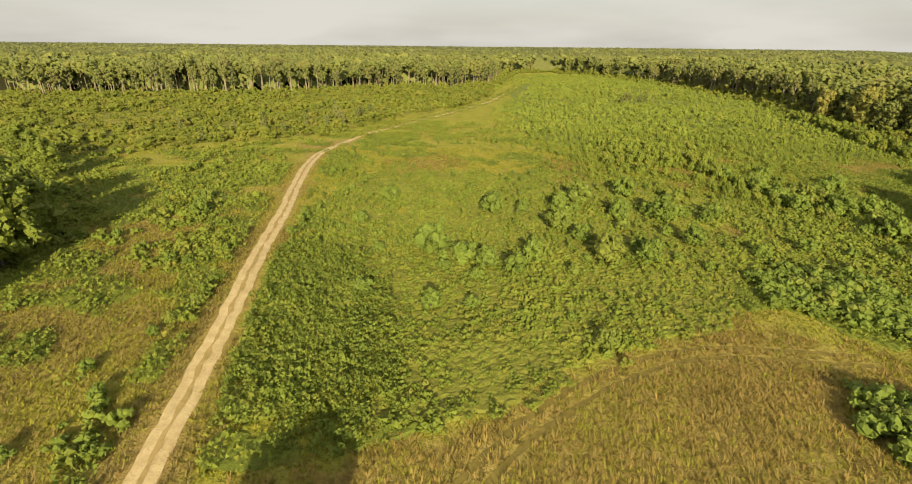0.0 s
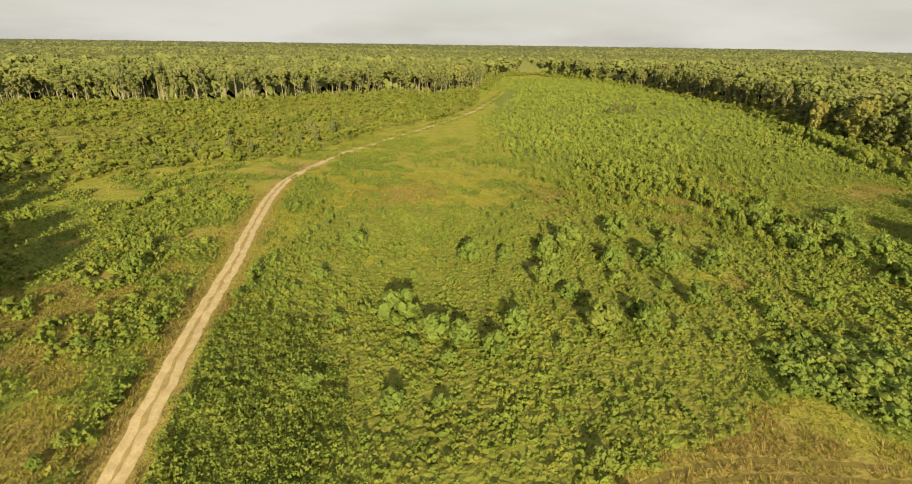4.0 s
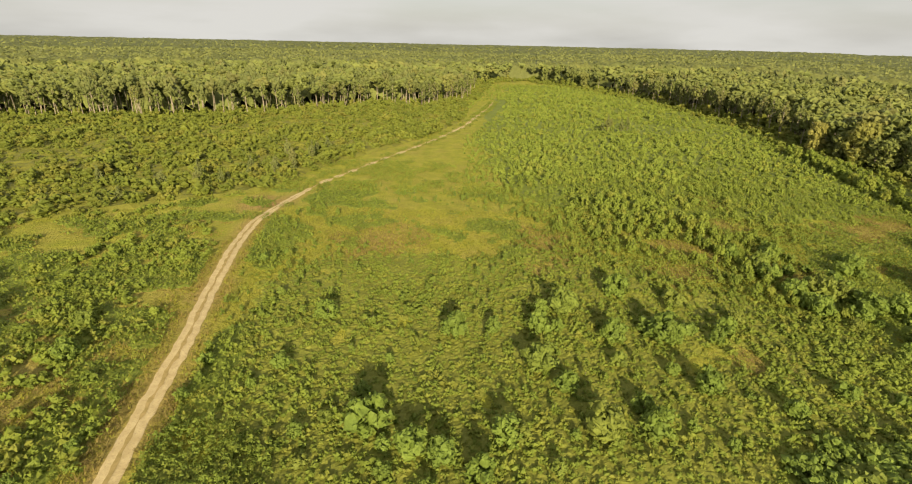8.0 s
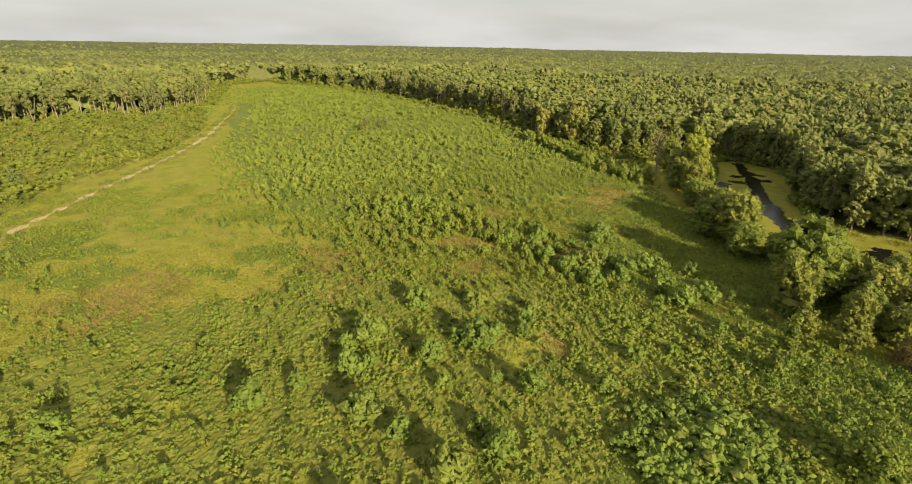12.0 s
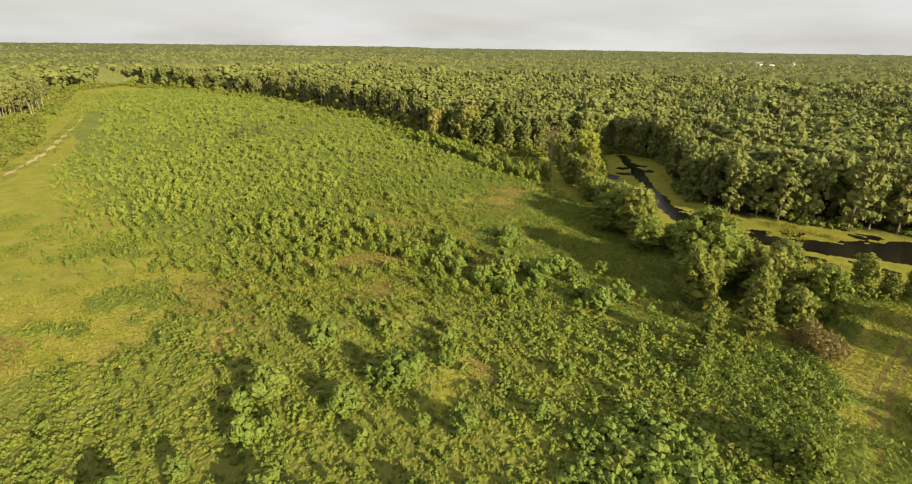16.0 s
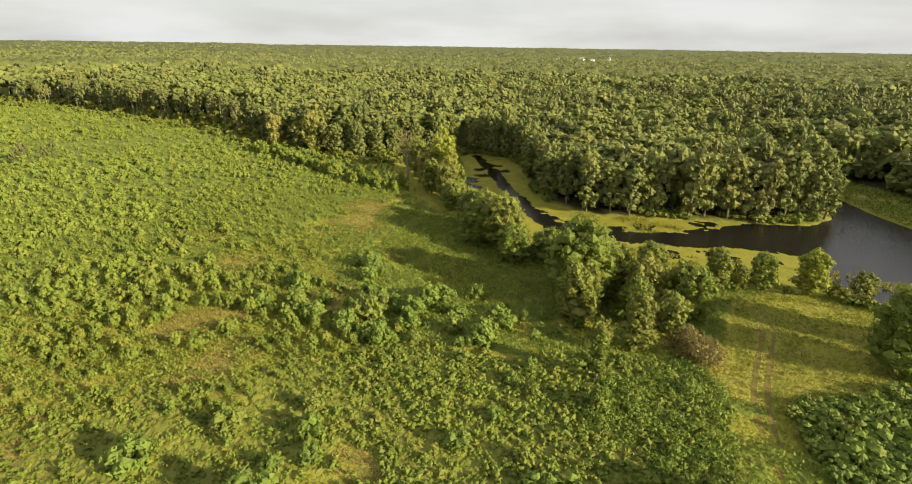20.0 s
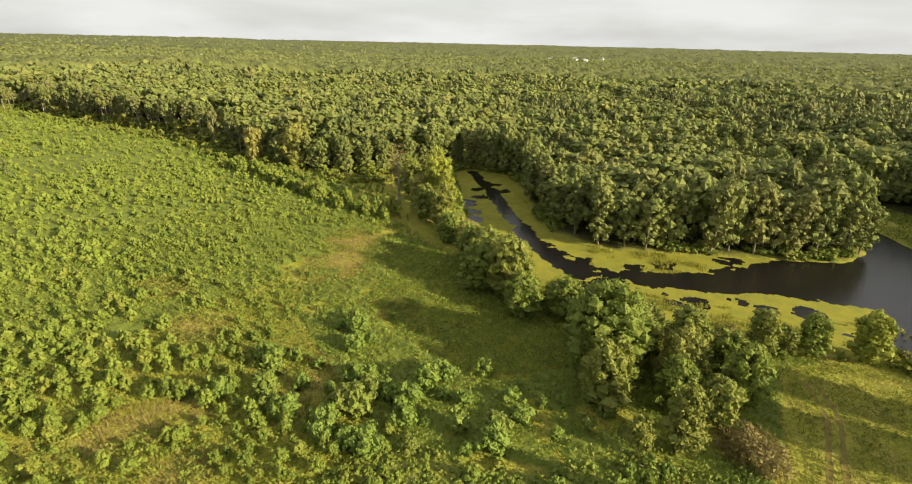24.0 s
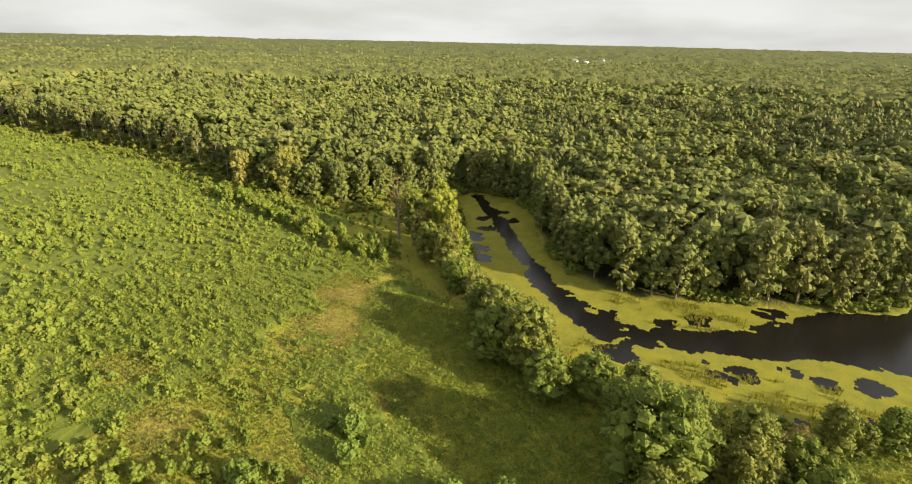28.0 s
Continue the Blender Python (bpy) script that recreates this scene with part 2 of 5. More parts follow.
WATER, n, l, b = material("dark_pond_water")
l.new(mix(n, l, noise_at(n, l, 0.05, 3.0), (0.012, 0.010, 0.009), (0.008, 0.008, 0.008)), b.inputs["Base Color"])
b.inputs["IOR"].default_value = 1.33
spot = n.new("ShaderNodeNewGeometry")
split = n.new("ShaderNodeSeparateXYZ")
l.new(spot.outputs["Position"], split.inputs["Vector"])
bay = n.new("ShaderNodeMapRange")                   # the open bay lies in the wind, the channel is still
bay.inputs["From Min"].default_value, bay.inputs["From Max"].default_value = 58, 40
bay.inputs["To Min"].default_value, bay.inputs["To Max"].default_value = 0.1, 0.2
l.new(split.outputs["Y"], bay.inputs["Value"])
l.new(bay.outputs["Result"], b.inputs["Roughness"])
bump = n.new("ShaderNodeBump")
bump.inputs["Strength"].default_value, bump.inputs["Distance"].default_value = 0.3, 0.04
l.new(noise_at(n, l, 3.0, 3.0), bump.inputs["Height"])
l.new(bump.outputs["Normal"], b.inputs["Normal"])

WEED, n, l, b = material("duckweed")
c = mix(n, l, noise_at(n, l, 0.3, 6.0), (0.235, 0.22, 0.03), (0.165, 0.168, 0.03))
c = mix(n, l, noise_at(n, l, 2.0, 6.0, 0.6, 0.5, 0.8), c, (0.29, 0.25, 0.03))
l.new(c, b.inputs["Base Color"])
b.inputs["Roughness"].default_value, b.inputs["Specular IOR Level"].default_value = 0.9, 0.1
bump = n.new("ShaderNodeBump")
bump.inputs["Strength"].default_value, bump.inputs["Distance"].default_value = 0.5, 0.05
l.new(noise_at(n, l, 5.0, 5.0), bump.inputs["Height"])
l.new(bump.outputs["Normal"], b.inputs["Normal"])

WALL_WHITE, n, l, b = material("white_house_paint")
l.new(mix(n, l, noise_at(n, l, 0.5, 4.0), (0.80, 0.79, 0.76), (0.70, 0.69, 0.66)), b.inputs["Base Color"])
ROOF_GREY, n, l, b = material("grey_roof")
l.new(mix(n, l, noise_at(n, l, 0.7, 4.0), (0.42, 0.41, 0.40), (0.30, 0.29, 0.28)), b.inputs["Base Color"])


# ---- the lie of the land ----
def smooth(a, b, x):
    t = np.clip((np.asarray(x, float) - a) / (b - a), 0, 1)
    return t * t * (3 - 2 * t)


LATTICE = np.random.default_rng(11).random((256, 256))


def lump(x, y, size, layers=1):
    """Smooth value noise, 0..1, with bumps of that size in metres."""
    out, weight, total = 0.0, 1.0, 0.0
    for k in range(layers):
        u, v = np.asarray(x, float) / size + 17.3 * k, np.asarray(y, float) / size + 5.9 * k
        i, j = np.floor(u).astype(int), np.floor(v).astype(int)
        fu, fv = u - i, v - j
        fu, fv = fu * fu * (3 - 2 * fu), fv * fv * (3 - 2 * fv)
        a, b = LATTICE[i % 256, j % 256], LATTICE[(i + 1) % 256, j % 256]
        c, d = LATTICE[i % 256, (j + 1) % 256], LATTICE[(i + 1) % 256, (j + 1) % 256]
        out = out + weight * ((a * (1 - fu) + b * fu) * (1 - fv) + (c * (1 - fu) + d * fu) * fv)
        total, weight, size = total + weight, weight * 0.5, size * 0.5
    return out / total


def away(x, y, line):
    """Distance to an open line of points."""
    x, y = np.asarray(x, float), np.asarray(y, float)
    best = np.full(np.broadcast(x, y).shape, 1e9)
    for (ax, ay), (bx, by) in zip(line[:-1], line[1:]):
        dx, dy = bx - ax, by - ay
        k = np.clip(((x - ax) * dx + (y - ay) * dy) / (dx * dx + dy * dy), 0, 1)
        best = np.minimum(best, np.hypot(x - ax - k * dx, y - ay - k * dy))
    return best


def inside(x, y, ring):
    x, y = np.asarray(x, float), np.asarray(y, float)
    odd = np.zeros(np.broadcast(x, y).shape, bool)
    for (ax, ay), (bx, by) in zip(ring, ring[1:] + ring[:1]):
        if ay != by:
            odd ^= ((ay > y) != (by > y)) & (x < (bx - ax) * (y - ay) / (by - ay) + ax)
    return odd


def beyond(x, y, ring):
    """Distance to a ring's edge: minus within it."""
    return away(x, y, ring + ring[:1]) * np.where(inside(x, y, ring), -1, 1)


TRACK = [(-14, -160), (-18, -30), (-20.8, 18), (-23.1, 30.8), (-24.4, 38), (-26.2, 47.5), (-28.6, 58.5), (-30.3, 67), (-32.4, 79), (-35.8, 93), (-39.3, 110),
         (-41.2, 124), (-39.5, 137), (-35.3, 157.5), (-28, 176.4), (-17, 204), (-6, 232.7), (3.4, 265), (17, 334), (22, 370)]
PATH_POND = [(40, 30), (55, 38.5), (66, 44.2), (74, 47.6), (83, 49.6), (94, 50.1), (103, 50.4), (110, 53.5)]
RUTS = [(-9, 12), (1.4, 29.3), (5.1, 33.9), (11.4, 39.8), (18.5, 44.2), (25.2, 46.5), (40, 47)]
POND = [(187, 172), (164, 152), (148, 140), (134.6, 128.5), (120, 113), (114, 101), (111.5, 91), (113.5, 80), (116, 68), (119.5, 58), (123, 49), (126, 40),
        (126, 30), (133, 14), (143, -6), (160, -30), (195, -40), (188, -8), (183, 15), (184.6, 25.4), (194, 33), (207, 40.5), (230, 56), (262, 76),
        (272, 88), (255, 92), (230, 74), (209, 52), (192, 44), (182, 42.5), (171.3, 47), (164, 59.6), (157, 72.7), (149.8, 86), (145, 95),
        (144.5, 101), (148.5, 113), (160, 124), (182, 139), (194, 150), (195, 165)]
OPEN = [(-250, -300), (-200, 60), (-250, 150), (-275, 215), (-237, 243), (-200, 252), (-170, 255), (-142, 263), (-112, 276), (-90, 290), (-72, 315),
        (-45, 340), (-22, 330), (3.5, 376), (10, 440), (20, 530), (66, 600), (91, 534), (118, 460), (133, 390), (140, 325), (146, 278), (139, 229),
        (145, 207), (152, 188), (168, 178), (187, 172), (148, 140), (120, 113), (111.5, 91), (116, 68), (123, 49), (126, 30), (133, 14), (143, -6), (160, -30), (160, -300)]
TALL_SHRUBS = [(-26.8, 60), (-26.5, 52), (-22.5, 39), (-19.5, 31.5), (-9.3, 32), (-9.4, 40), (-13, 50), (-19, 61)]
STRAW_FIELD = [(-17, 6), (-16, 25), (-10.2, 26.7), (-5, 29.6), (-0.8, 32.2), (3.9, 36), (9.6, 40.4), (16, 45), (21, 47.3), (27, 50.6), (31.5, 54), (36, 50), (45, 45.5), (60, 37), (60, -20), (-17, -20)]
SAPLINGS = [(6, 225), (12, 170), (18, 140), (22, 118), (33, 108), (46, 98), (58, 96), (62, 105), (66, 116), (73, 131), (87, 142), (108, 145), (126, 152), (140, 172),
            (146, 205), (137, 228), (142, 262), (136, 320), (128, 385), (90, 520), (40, 500), (14, 330)]
WEEDY = [(-20, 62), (-10, 46), (-9, 33), (-5.5, 30.5), (-0.8, 33.2), (4, 37), (10, 41.5), (18, 47), (27, 53), (35, 64), (50, 52), (64, 50), (78, 54), (80, 68), (66, 78), (60, 94), (44, 100), (32, 108), (18, 112), (2, 107), (-12, 108), (-22, 104), (-27, 94), (-25, 78)]
THICKET_AREA = [(-47, 148), (-42, 168), (-33, 190), (-20, 215), (-8, 245), (2, 280), (6, 340), (2, 372), (-22, 326), (-45, 338), (-74, 312), (-92, 287), (-114, 273),
                (-143, 260), (-172, 252), (-202, 249), (-240, 240), (-270, 213), (-230, 130), (-115, 108), (-80, 124)]
DRY_SPOTS = [(66, 110.7, 6), (108, 145, 8), (92.7, 134, 7), (96, 139, 5), (43, 108, 4), (18.5, 107, 6), (46, 78, 3), (62.6, 135, 4), (66.7, 153, 4), (46, 118.5, 3.5),
             (-14, 114, 8), (-46, 140, 4), (43.3, 81.8, 4), (39, 106.8, 4), (68, 67, 4), (18.7, 119, 5), (90, 115, 5)]

SHADED_LAWN = [(80, 98), (84, 88), (96, 84), (107, 95), (112, 106), (119, 130), (112, 140), (103, 139), (100, 126), (88, 124)]

MARSH = [(181, 12), (183.5, 25.4), (193, 33.5), (206, 41), (229, 57), (238, 50), (224, 30), (206, 12), (194, 2)]


def height(x, y):
    x, y = np.asarray(x, float), np.asarray(y, float)
    u = x - 0.7 * (y - 100)
    h = np.maximum(6.6 - 7.2 * smooth(-28, 160, u), 0.5)
    h = h + 0.7 * (lump(x, y, 26, 2) - 0.5)
    near = (x > 90) & (x < 300) & (y > -60) & (y < 230)
    edge = np.full(h.shape, 60.0)
    edge[near] = beyond(x[near], y[near], POND)
    h = h + 2.0 * smooth(6, 50, edge) * smooth(130, 170, x)
    h = np.where(edge < 8, h * smooth(-1.0, 8, edge) + 0.35 * smooth(-1.5, 2.5, edge) - 1.2 * smooth(0.5, -4, edge), h)
    return h


def lay(x, y):
    return np.stack([x, y, height(x, y)], -1)


# ---- mesh tools ----
def quads(name, verts, faces, mat, parent=None, flat=False):
    """One mesh object from arrays of quads, in which a last corner of -1 makes a triangle."""
    verts, faces = np.ascontiguousarray(verts, np.float32), np.ascontiguousarray(faces, np.int32)
    corners = faces.ravel()
    corners = corners[corners >= 0]
    count = (faces >= 0).sum(1)
    me = bpy.data.meshes.new(name)
    me.vertices.add(len(verts))
    me.vertices.foreach_set("co", verts.ravel())
    me.loops.add(len(corners))
    me.loops.foreach_set("vertex_index", corners)
    me.polygons.add(len(faces))
    me.polygons.foreach_set("loop_start", (np.cumsum(count) - count).astype(np.int32))
    me.polygons.foreach_set("use_smooth", np.full(len(faces), not flat))
    me.update(calc_edges=True)
    me.materials.append(mat)
    ob = new(name, me)
    if parent:
        ob.parent = parent
    return ob


def shifted(faces, at):
    return np.where(faces < 0, -1, faces + at)


def join(*bits):
    """Joins (verts, faces) pairs."""
    verts, faces, at = [], [], 0
    for v, f in bits:
        verts.append(v)
        faces.append(shifted(f, at))
        at += len(v)
    return np.concatenate(verts), np.concatenate(faces)


def leaf_sprays(centres, outward, size, rng, loose=0.7):
    """A pointed spray of leaves at each centre, facing outward more or less."""
    k = len(centres)
    nrm = outward + loose * rng.normal(size=(k, 3))
    nrm /= np.linalg.norm(nrm, axis=1, keepdims=True) + 1e-9
    side = np.cross(nrm, rng.normal(size=(k, 3)))
    side /= np.linalg.norm(side, axis=1, keepdims=True) + 1e-9
    other = np.cross(nrm, side)
    s = (size * rng.uniform(0.6, 1.4, k))[:, None]
    a, b = side * s * 0.85, other * s
    v = np.stack([centres - a - 0.55 * b, centres + a * rng.uniform(0.5, 1.1, (k, 1)) - 0.5 * b, centres + b + 0.3 * a], 1).reshape(-1, 3)
    f = np.arange(3 * k).reshape(-1, 3)
    return v, np.concatenate([f, np.full((k, 1), -1)], 1)


def leaf_mass(rings, sides, rng):
    """A small uneven mass of foliage about the origin, of radius about 1, pointed a little at its top."""
    th = np.linspace(0.0, 2.5, rings + 1)[1:]
    v = [(0, 0, rng.uniform(0.95, 1.25))]
    for k, t in enumerate(th):
        for q in range(sides):
            a = (q + 0.5 * (k % 2) + rng.uniform(-0.25, 0.25)) * 2 * math.pi / sides
            r = rng.uniform(0.6, 1.25)
            v.append((r * math.sin(t) * math.cos(a), r * math.sin(t) * math.sin(a), r * math.cos(t)))
    f = [(0, 1 + q, 1 + (q + 1) % sides, -1) for q in range(sides)]
    f += [(1 + k * sides + q, 1 + (k + 1) * sides + q, 1 + (k + 1) * sides + (q + 1) % sides, 1 + k * sides + (q + 1) % sides) for k in range(rings - 1) for q in range(sides)]
    return np.array(v, float), np.array(f)


def crown(count, lobes, rx, rz, z0, size, rng, taper=0.0, core=(3, 5), loose=0.6, full=1.0):
    """A crown of uneven leaf masses hung round a stem: radius rx, height rz, foot at z0. taper narrows it to the top; core: rings and sides of
    each mass, full: their size; count leaf clumps of that size stand out of them."""
    i = np.arange(lobes) + 0.5
    up = 1 - 1.85 * i / lobes
    turn = i * 2.39996 + rng.uniform(0, 6)
    ring = np.sqrt(np.clip(1 - up**2, 0, 1))
    lobe = np.stack([ring * np.cos(turn), ring * np.sin(turn), up], 1) * rng.uniform(0.45, 0.82, (lobes, 1)) + rng.normal(size=(lobes, 3)) * 0.06
    mass = rng.uniform(0.75, 1.3, lobes) * full * 1.05 / math.sqrt(lobes) + 0.06

    def shape(p):
        high = np.clip((p[:, 2] + 1) / 2, -0.1, 1.2)
        thin = (1 - taper * np.clip(high, 0, 1)) * (1 - 0.3 * np.clip(-p[:, 2], 0, 1))
        return np.stack([p[:, 0] * rx * thin, p[:, 1] * rx * thin, high * rz + z0], 1)

    flat = min(0.95, 1.7 * rx / rz)
    which = rng.integers(0, lobes, count)
    d = rng.normal(size=(count, 3))
    d += 0.9 * lobe[which]
    d[:, 2] += 0.25
    d /= np.linalg.norm(d, axis=1, keepdims=True)
    p = lobe[which] + d * (1, 1, flat) * (mass[which] * rng.uniform(0.85, 1.4, count))[:, None]
    bits = [leaf_sprays(shape(p), d, size, rng, loose)]
    if core:
        for k in range(lobes):
            v, f = leaf_mass(*core, rng)
            bits.append((shape(lobe[k] + v * mass[k] * (1, 1, flat)), f))
    return join(*bits)


def tube(points, radii, sides=5):
    """A tapered limb along points."""
    pts = np.array(points, float)
    v = []
    for k, (p, r) in enumerate(zip(pts, radii)):
        d = pts[min(k + 1, len(pts) - 1)] - pts[max(k - 1, 0)]
        d /= np.linalg.norm(d) + 1e-9
        a = np.cross(d, (0.31, 0.95, 0.1))
        a /= np.linalg.norm(a)
        b = np.cross(d, a)
        v += [p + r * (math.cos(t) * a + math.sin(t) * b) for t in np.arange(sides) * 2 * math.pi / sides]
    f = [(k * sides + s, k * sides + (s + 1) % sides, (k + 1) * sides + (s + 1) % sides, (k + 1) * sides + s)
         for k in range(len(pts) - 1) for s in range(sides)]
    return np.array(v), np.array(f)


def limbs_of(h, r, rng, limbs=4, reach=2.0, sides=5, fork=0.45):
    """A leaning stem and its limbs, each as (verts, faces)."""
    lean = rng.normal(size=2) * 0.03 * h
    line = [(0, 0, -0.4), (lean[0] * 0.3, lean[1] * 0.3, h * 0.35), (lean[0] * 0.7, lean[1] * 0.7, h * 0.7), (lean[0], lean[1], h * 0.95)]
    bits = [tube(line, (r * 1.25, r * 0.85, r * 0.5, r * 0.12), sides)]
    for k in range(limbs):
        z = h * (fork + (0.85 - fork) * (k + 0.5) / max(limbs, 1))
        a = k * 2.4 + rng.uniform(0, 1)
        e = reach * rng.uniform(0.6, 1.0)
        bits.append(tube([(lean[0] * z / h, lean[1] * z / h, z), (e * 0.5 * math.cos(a), e * 0.5 * math.sin(a), z + e * 0.3), (e * math.cos(a), e * math.sin(a), z + e * 0.75)],
                         (r * 0.4, r * 0.28, r * 0.08), 4))
    return bits


def trunk_of(*sizes):
    return join(*limbs_of(*sizes))


def scatter(name, templates, places, scales, rng, mat, stretch=0.2, tilt=0.06):
    """Copies of the templates at the places, joined in one mesh."""
    which = rng.integers(0, len(templates), len(places))
    verts, faces, tones, at = [], [], [], 0
    for k, (tv, tf) in enumerate(templates):
        sel = np.flatnonzero(which == k)
        if not len(sel):
            continue
        a = rng.uniform(0, 2 * math.pi, len(sel))
        s = scales[sel]
        tall = s * rng.uniform(1 - stretch, 1 + stretch, len(sel))
        x = np.cos(a)[:, None] * tv[:, 0] - np.sin(a)[:, None] * tv[:, 1]
        y = np.sin(a)[:, None] * tv[:, 0] + np.cos(a)[:, None] * tv[:, 1]
        z = np.broadcast_to(tv[:, 2], x.shape)
        lean = rng.normal(size=(2, len(sel), 1)) * tilt
        v = np.stack([x * s[:, None] + lean[0] * z, y * s[:, None] + lean[1] * z, z * tall[:, None]], -1) + places[sel][:, None]
        verts.append(v.reshape(-1, 3))
        tones.append(np.repeat(rng.random(len(sel)), len(tv)))
        faces.append(shifted(np.broadcast_to(tf[None], (len(sel), *tf.shape)), (np.arange(len(sel)) * len(tv))[:, None, None] + at).reshape(-1, 4))
        at += v.shape[0] * v.shape[1]
    ob = quads(name, np.concatenate(verts), np.concatenate(faces), mat, flat=True)
    ob.data.attributes.new("tone", "FLOAT", "POINT").data.foreach_set("value", np.concatenate(tones).astype(np.float32))
    return ob


def spread(x0, x1, y0, y1, step, rng, jitter=0.48):
    """A jittered lattice of places."""
    gx, gy = np.meshgrid(np.arange(x0, x1, step), np.arange(y0, y1, step))
    gx = gx + (np.arange(gx.shape[0]) % 2)[:, None] * step / 2
    return gx.ravel() + rng.uniform(-jitter, jitter, gx.size) * step, gy.ravel() + rng.uniform(-jitter, jitter, gx.size) * step


def thing(name, x, y, label, category, group="", turn=0.0, scale=1.0, drop=0.0):
    ob = new(name)
    z = float(height(np.array([x]), np.array([y]))[0]) - drop
    ob.matrix_world = pose(x, y, z, 0, 0, turn) @ Matrix.Scale(scale, 4)
    return tagged(ob, label, category, group)


# ---- ground: one sheet to the horizon ----
def axis(lo, hi, step, far, grow=1.22):
    mid = list(np.arange(lo, hi + 0.1, step))
    out, s = [], step
    while (out[-1] if out else 0) < far:
        s *= grow
        out.append((out[-1] if out else 0) + s)
    return np.array([lo - v for v in reversed(out)] + mid + [hi + v for v in out])


gx, gy = axis(-250, 280, 2.6, 4400), axis(-40, 370, 2.6, 4400)
X, Y = np.meshgrid(gx, gy)
Z = height(X, Y)
off_field = beyond(X, Y, OPEN)
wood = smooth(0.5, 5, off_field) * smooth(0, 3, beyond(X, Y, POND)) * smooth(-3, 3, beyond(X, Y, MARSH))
dry = 0.14 + 0.25 * lump(X, Y, 22, 3) + 0.6 * smooth(2.5, -3, beyond(X, Y, STRAW_FIELD))
dry = dry + 0.3 * smooth(3, -4, beyond(X, Y, [(-120, -20), (-19, -10), (-22, 25), (-31, 60), (-41, 100), (-75, 90), (-100, 60)]))
dry = dry + 0.08 * smooth(4, -6, beyond(X, Y, [(80, 34), (80, 55), (112, 57), (124, 42), (126, 28), (105, 18)]))
for sx, sy, sr in DRY_SPOTS:
    dry = dry + 0.32 * (0.35 + 1.2 * lump(X, Y, 5, 3)) * np.exp(-((X + 9 * (lump(X, Y, 7, 2) - 0.5) - sx) ** 2 + (Y + 9 * (lump(X + 60, Y, 7, 2) - 0.5) - sy) ** 2) / sr**2)
dry = dry + 0.07 * np.exp(-((X + 7) ** 2 / 400 + (Y - 126) ** 2 / 300))
# straw taken out of the lawn's colour, to deepen the tree shade there
dry = dry * (1 - 0.9 * smooth(4, -4, beyond(X, Y, SHADED_LAWN)))
side = away(X, Y, TRACK)
bare = 0.85 * smooth(4.4, 1.2, side + 2.2 * lump(X, Y, 5, 2)) * (1 - 0.8 * smooth(138, 152, Y)) + 0.9 * smooth(6.5, 2.5, np.hypot(X + 45, (Y - 139) * 0.7) + 3 * (lump(X, Y, 4) - 0.5))
bare = bare + 0.35 * smooth(7, 2, np.hypot(X + 14, Y - 114) + 4 * (lump(X, Y, 5) - 0.5))
bare = bare + 0.7 * smooth(5, 1.5, np.hypot(X - 88.5, Y - 59) + 3 * (lump(X, Y, 3) - 0.5))
idx = np.arange(X.size).reshape(X.shape)
faces = np.stack([idx[:-1, :-1], idx[:-1, 1:], idx[1:, 1:], idx[1:, :-1]], -1).reshape(-1, 4)
ground = quads("ground", np.stack([X, Y, Z], -1).reshape(-1, 3), faces, GROUND, flat=False)
tagged(ground, "rolling field of green turf, straw grass and sandy soil", "ground", kind="structure")
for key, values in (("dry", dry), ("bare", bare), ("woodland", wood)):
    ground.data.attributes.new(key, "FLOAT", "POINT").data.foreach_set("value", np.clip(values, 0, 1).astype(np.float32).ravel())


def ribbon(name, line, half, offsets, lift, mat, wobble=0.25, step=0.8):
    """A strip laid along a line on the ground; offsets: (across, lift) of its profile."""
    pts = []
    for (ax, ay), (bx, by) in zip(line[:-1], line[1:]):
        k = max(2, int(math.hypot(bx - ax, by - ay) / step))
        pts += [(ax + (bx - ax) * i / k, ay + (by - ay) * i / k) for i in range(k)]
    p = np.array(pts + [line[-1]])
    for _ in range(14):
        p[1:-1] = (p[:-2] + 2 * p[1:-1] + p[2:]) / 4
    d = np.gradient(p, axis=0)
    d /= np.linalg.norm(d, axis=1, keepdims=True)
    nrm = np.stack([d[:, 1], -d[:, 0]], 1)
    wide = half(p[:, 1]) if callable(half) else np.full(len(p), half)
    rows = []
    for across, up in offsets:
        ragged = wobble * abs(across) ** 3 * (lump(p[:, 0] * 3 + 50 * across, p[:, 1] * 3, 3.0, 3) - 0.5) * 2
        q = p + nrm * (across * wide + np.sign(across) * ragged)[:, None]
        rows.append(np.concatenate([q, (height(q[:, 0], q[:, 1]) + lift + up)[:, None]], 1))
    v = np.stack(rows, 1)
    i = np.arange(v.shape[0] * v.shape[1]).reshape(v.shape[:2])
    f = np.stack([i[:-1, :-1], i[:-1, 1:], i[1:, 1:], i[1:, :-1]], -1).reshape(-1, 4)
    return quads(name, v.reshape(-1, 3), f, mat, flat=False)


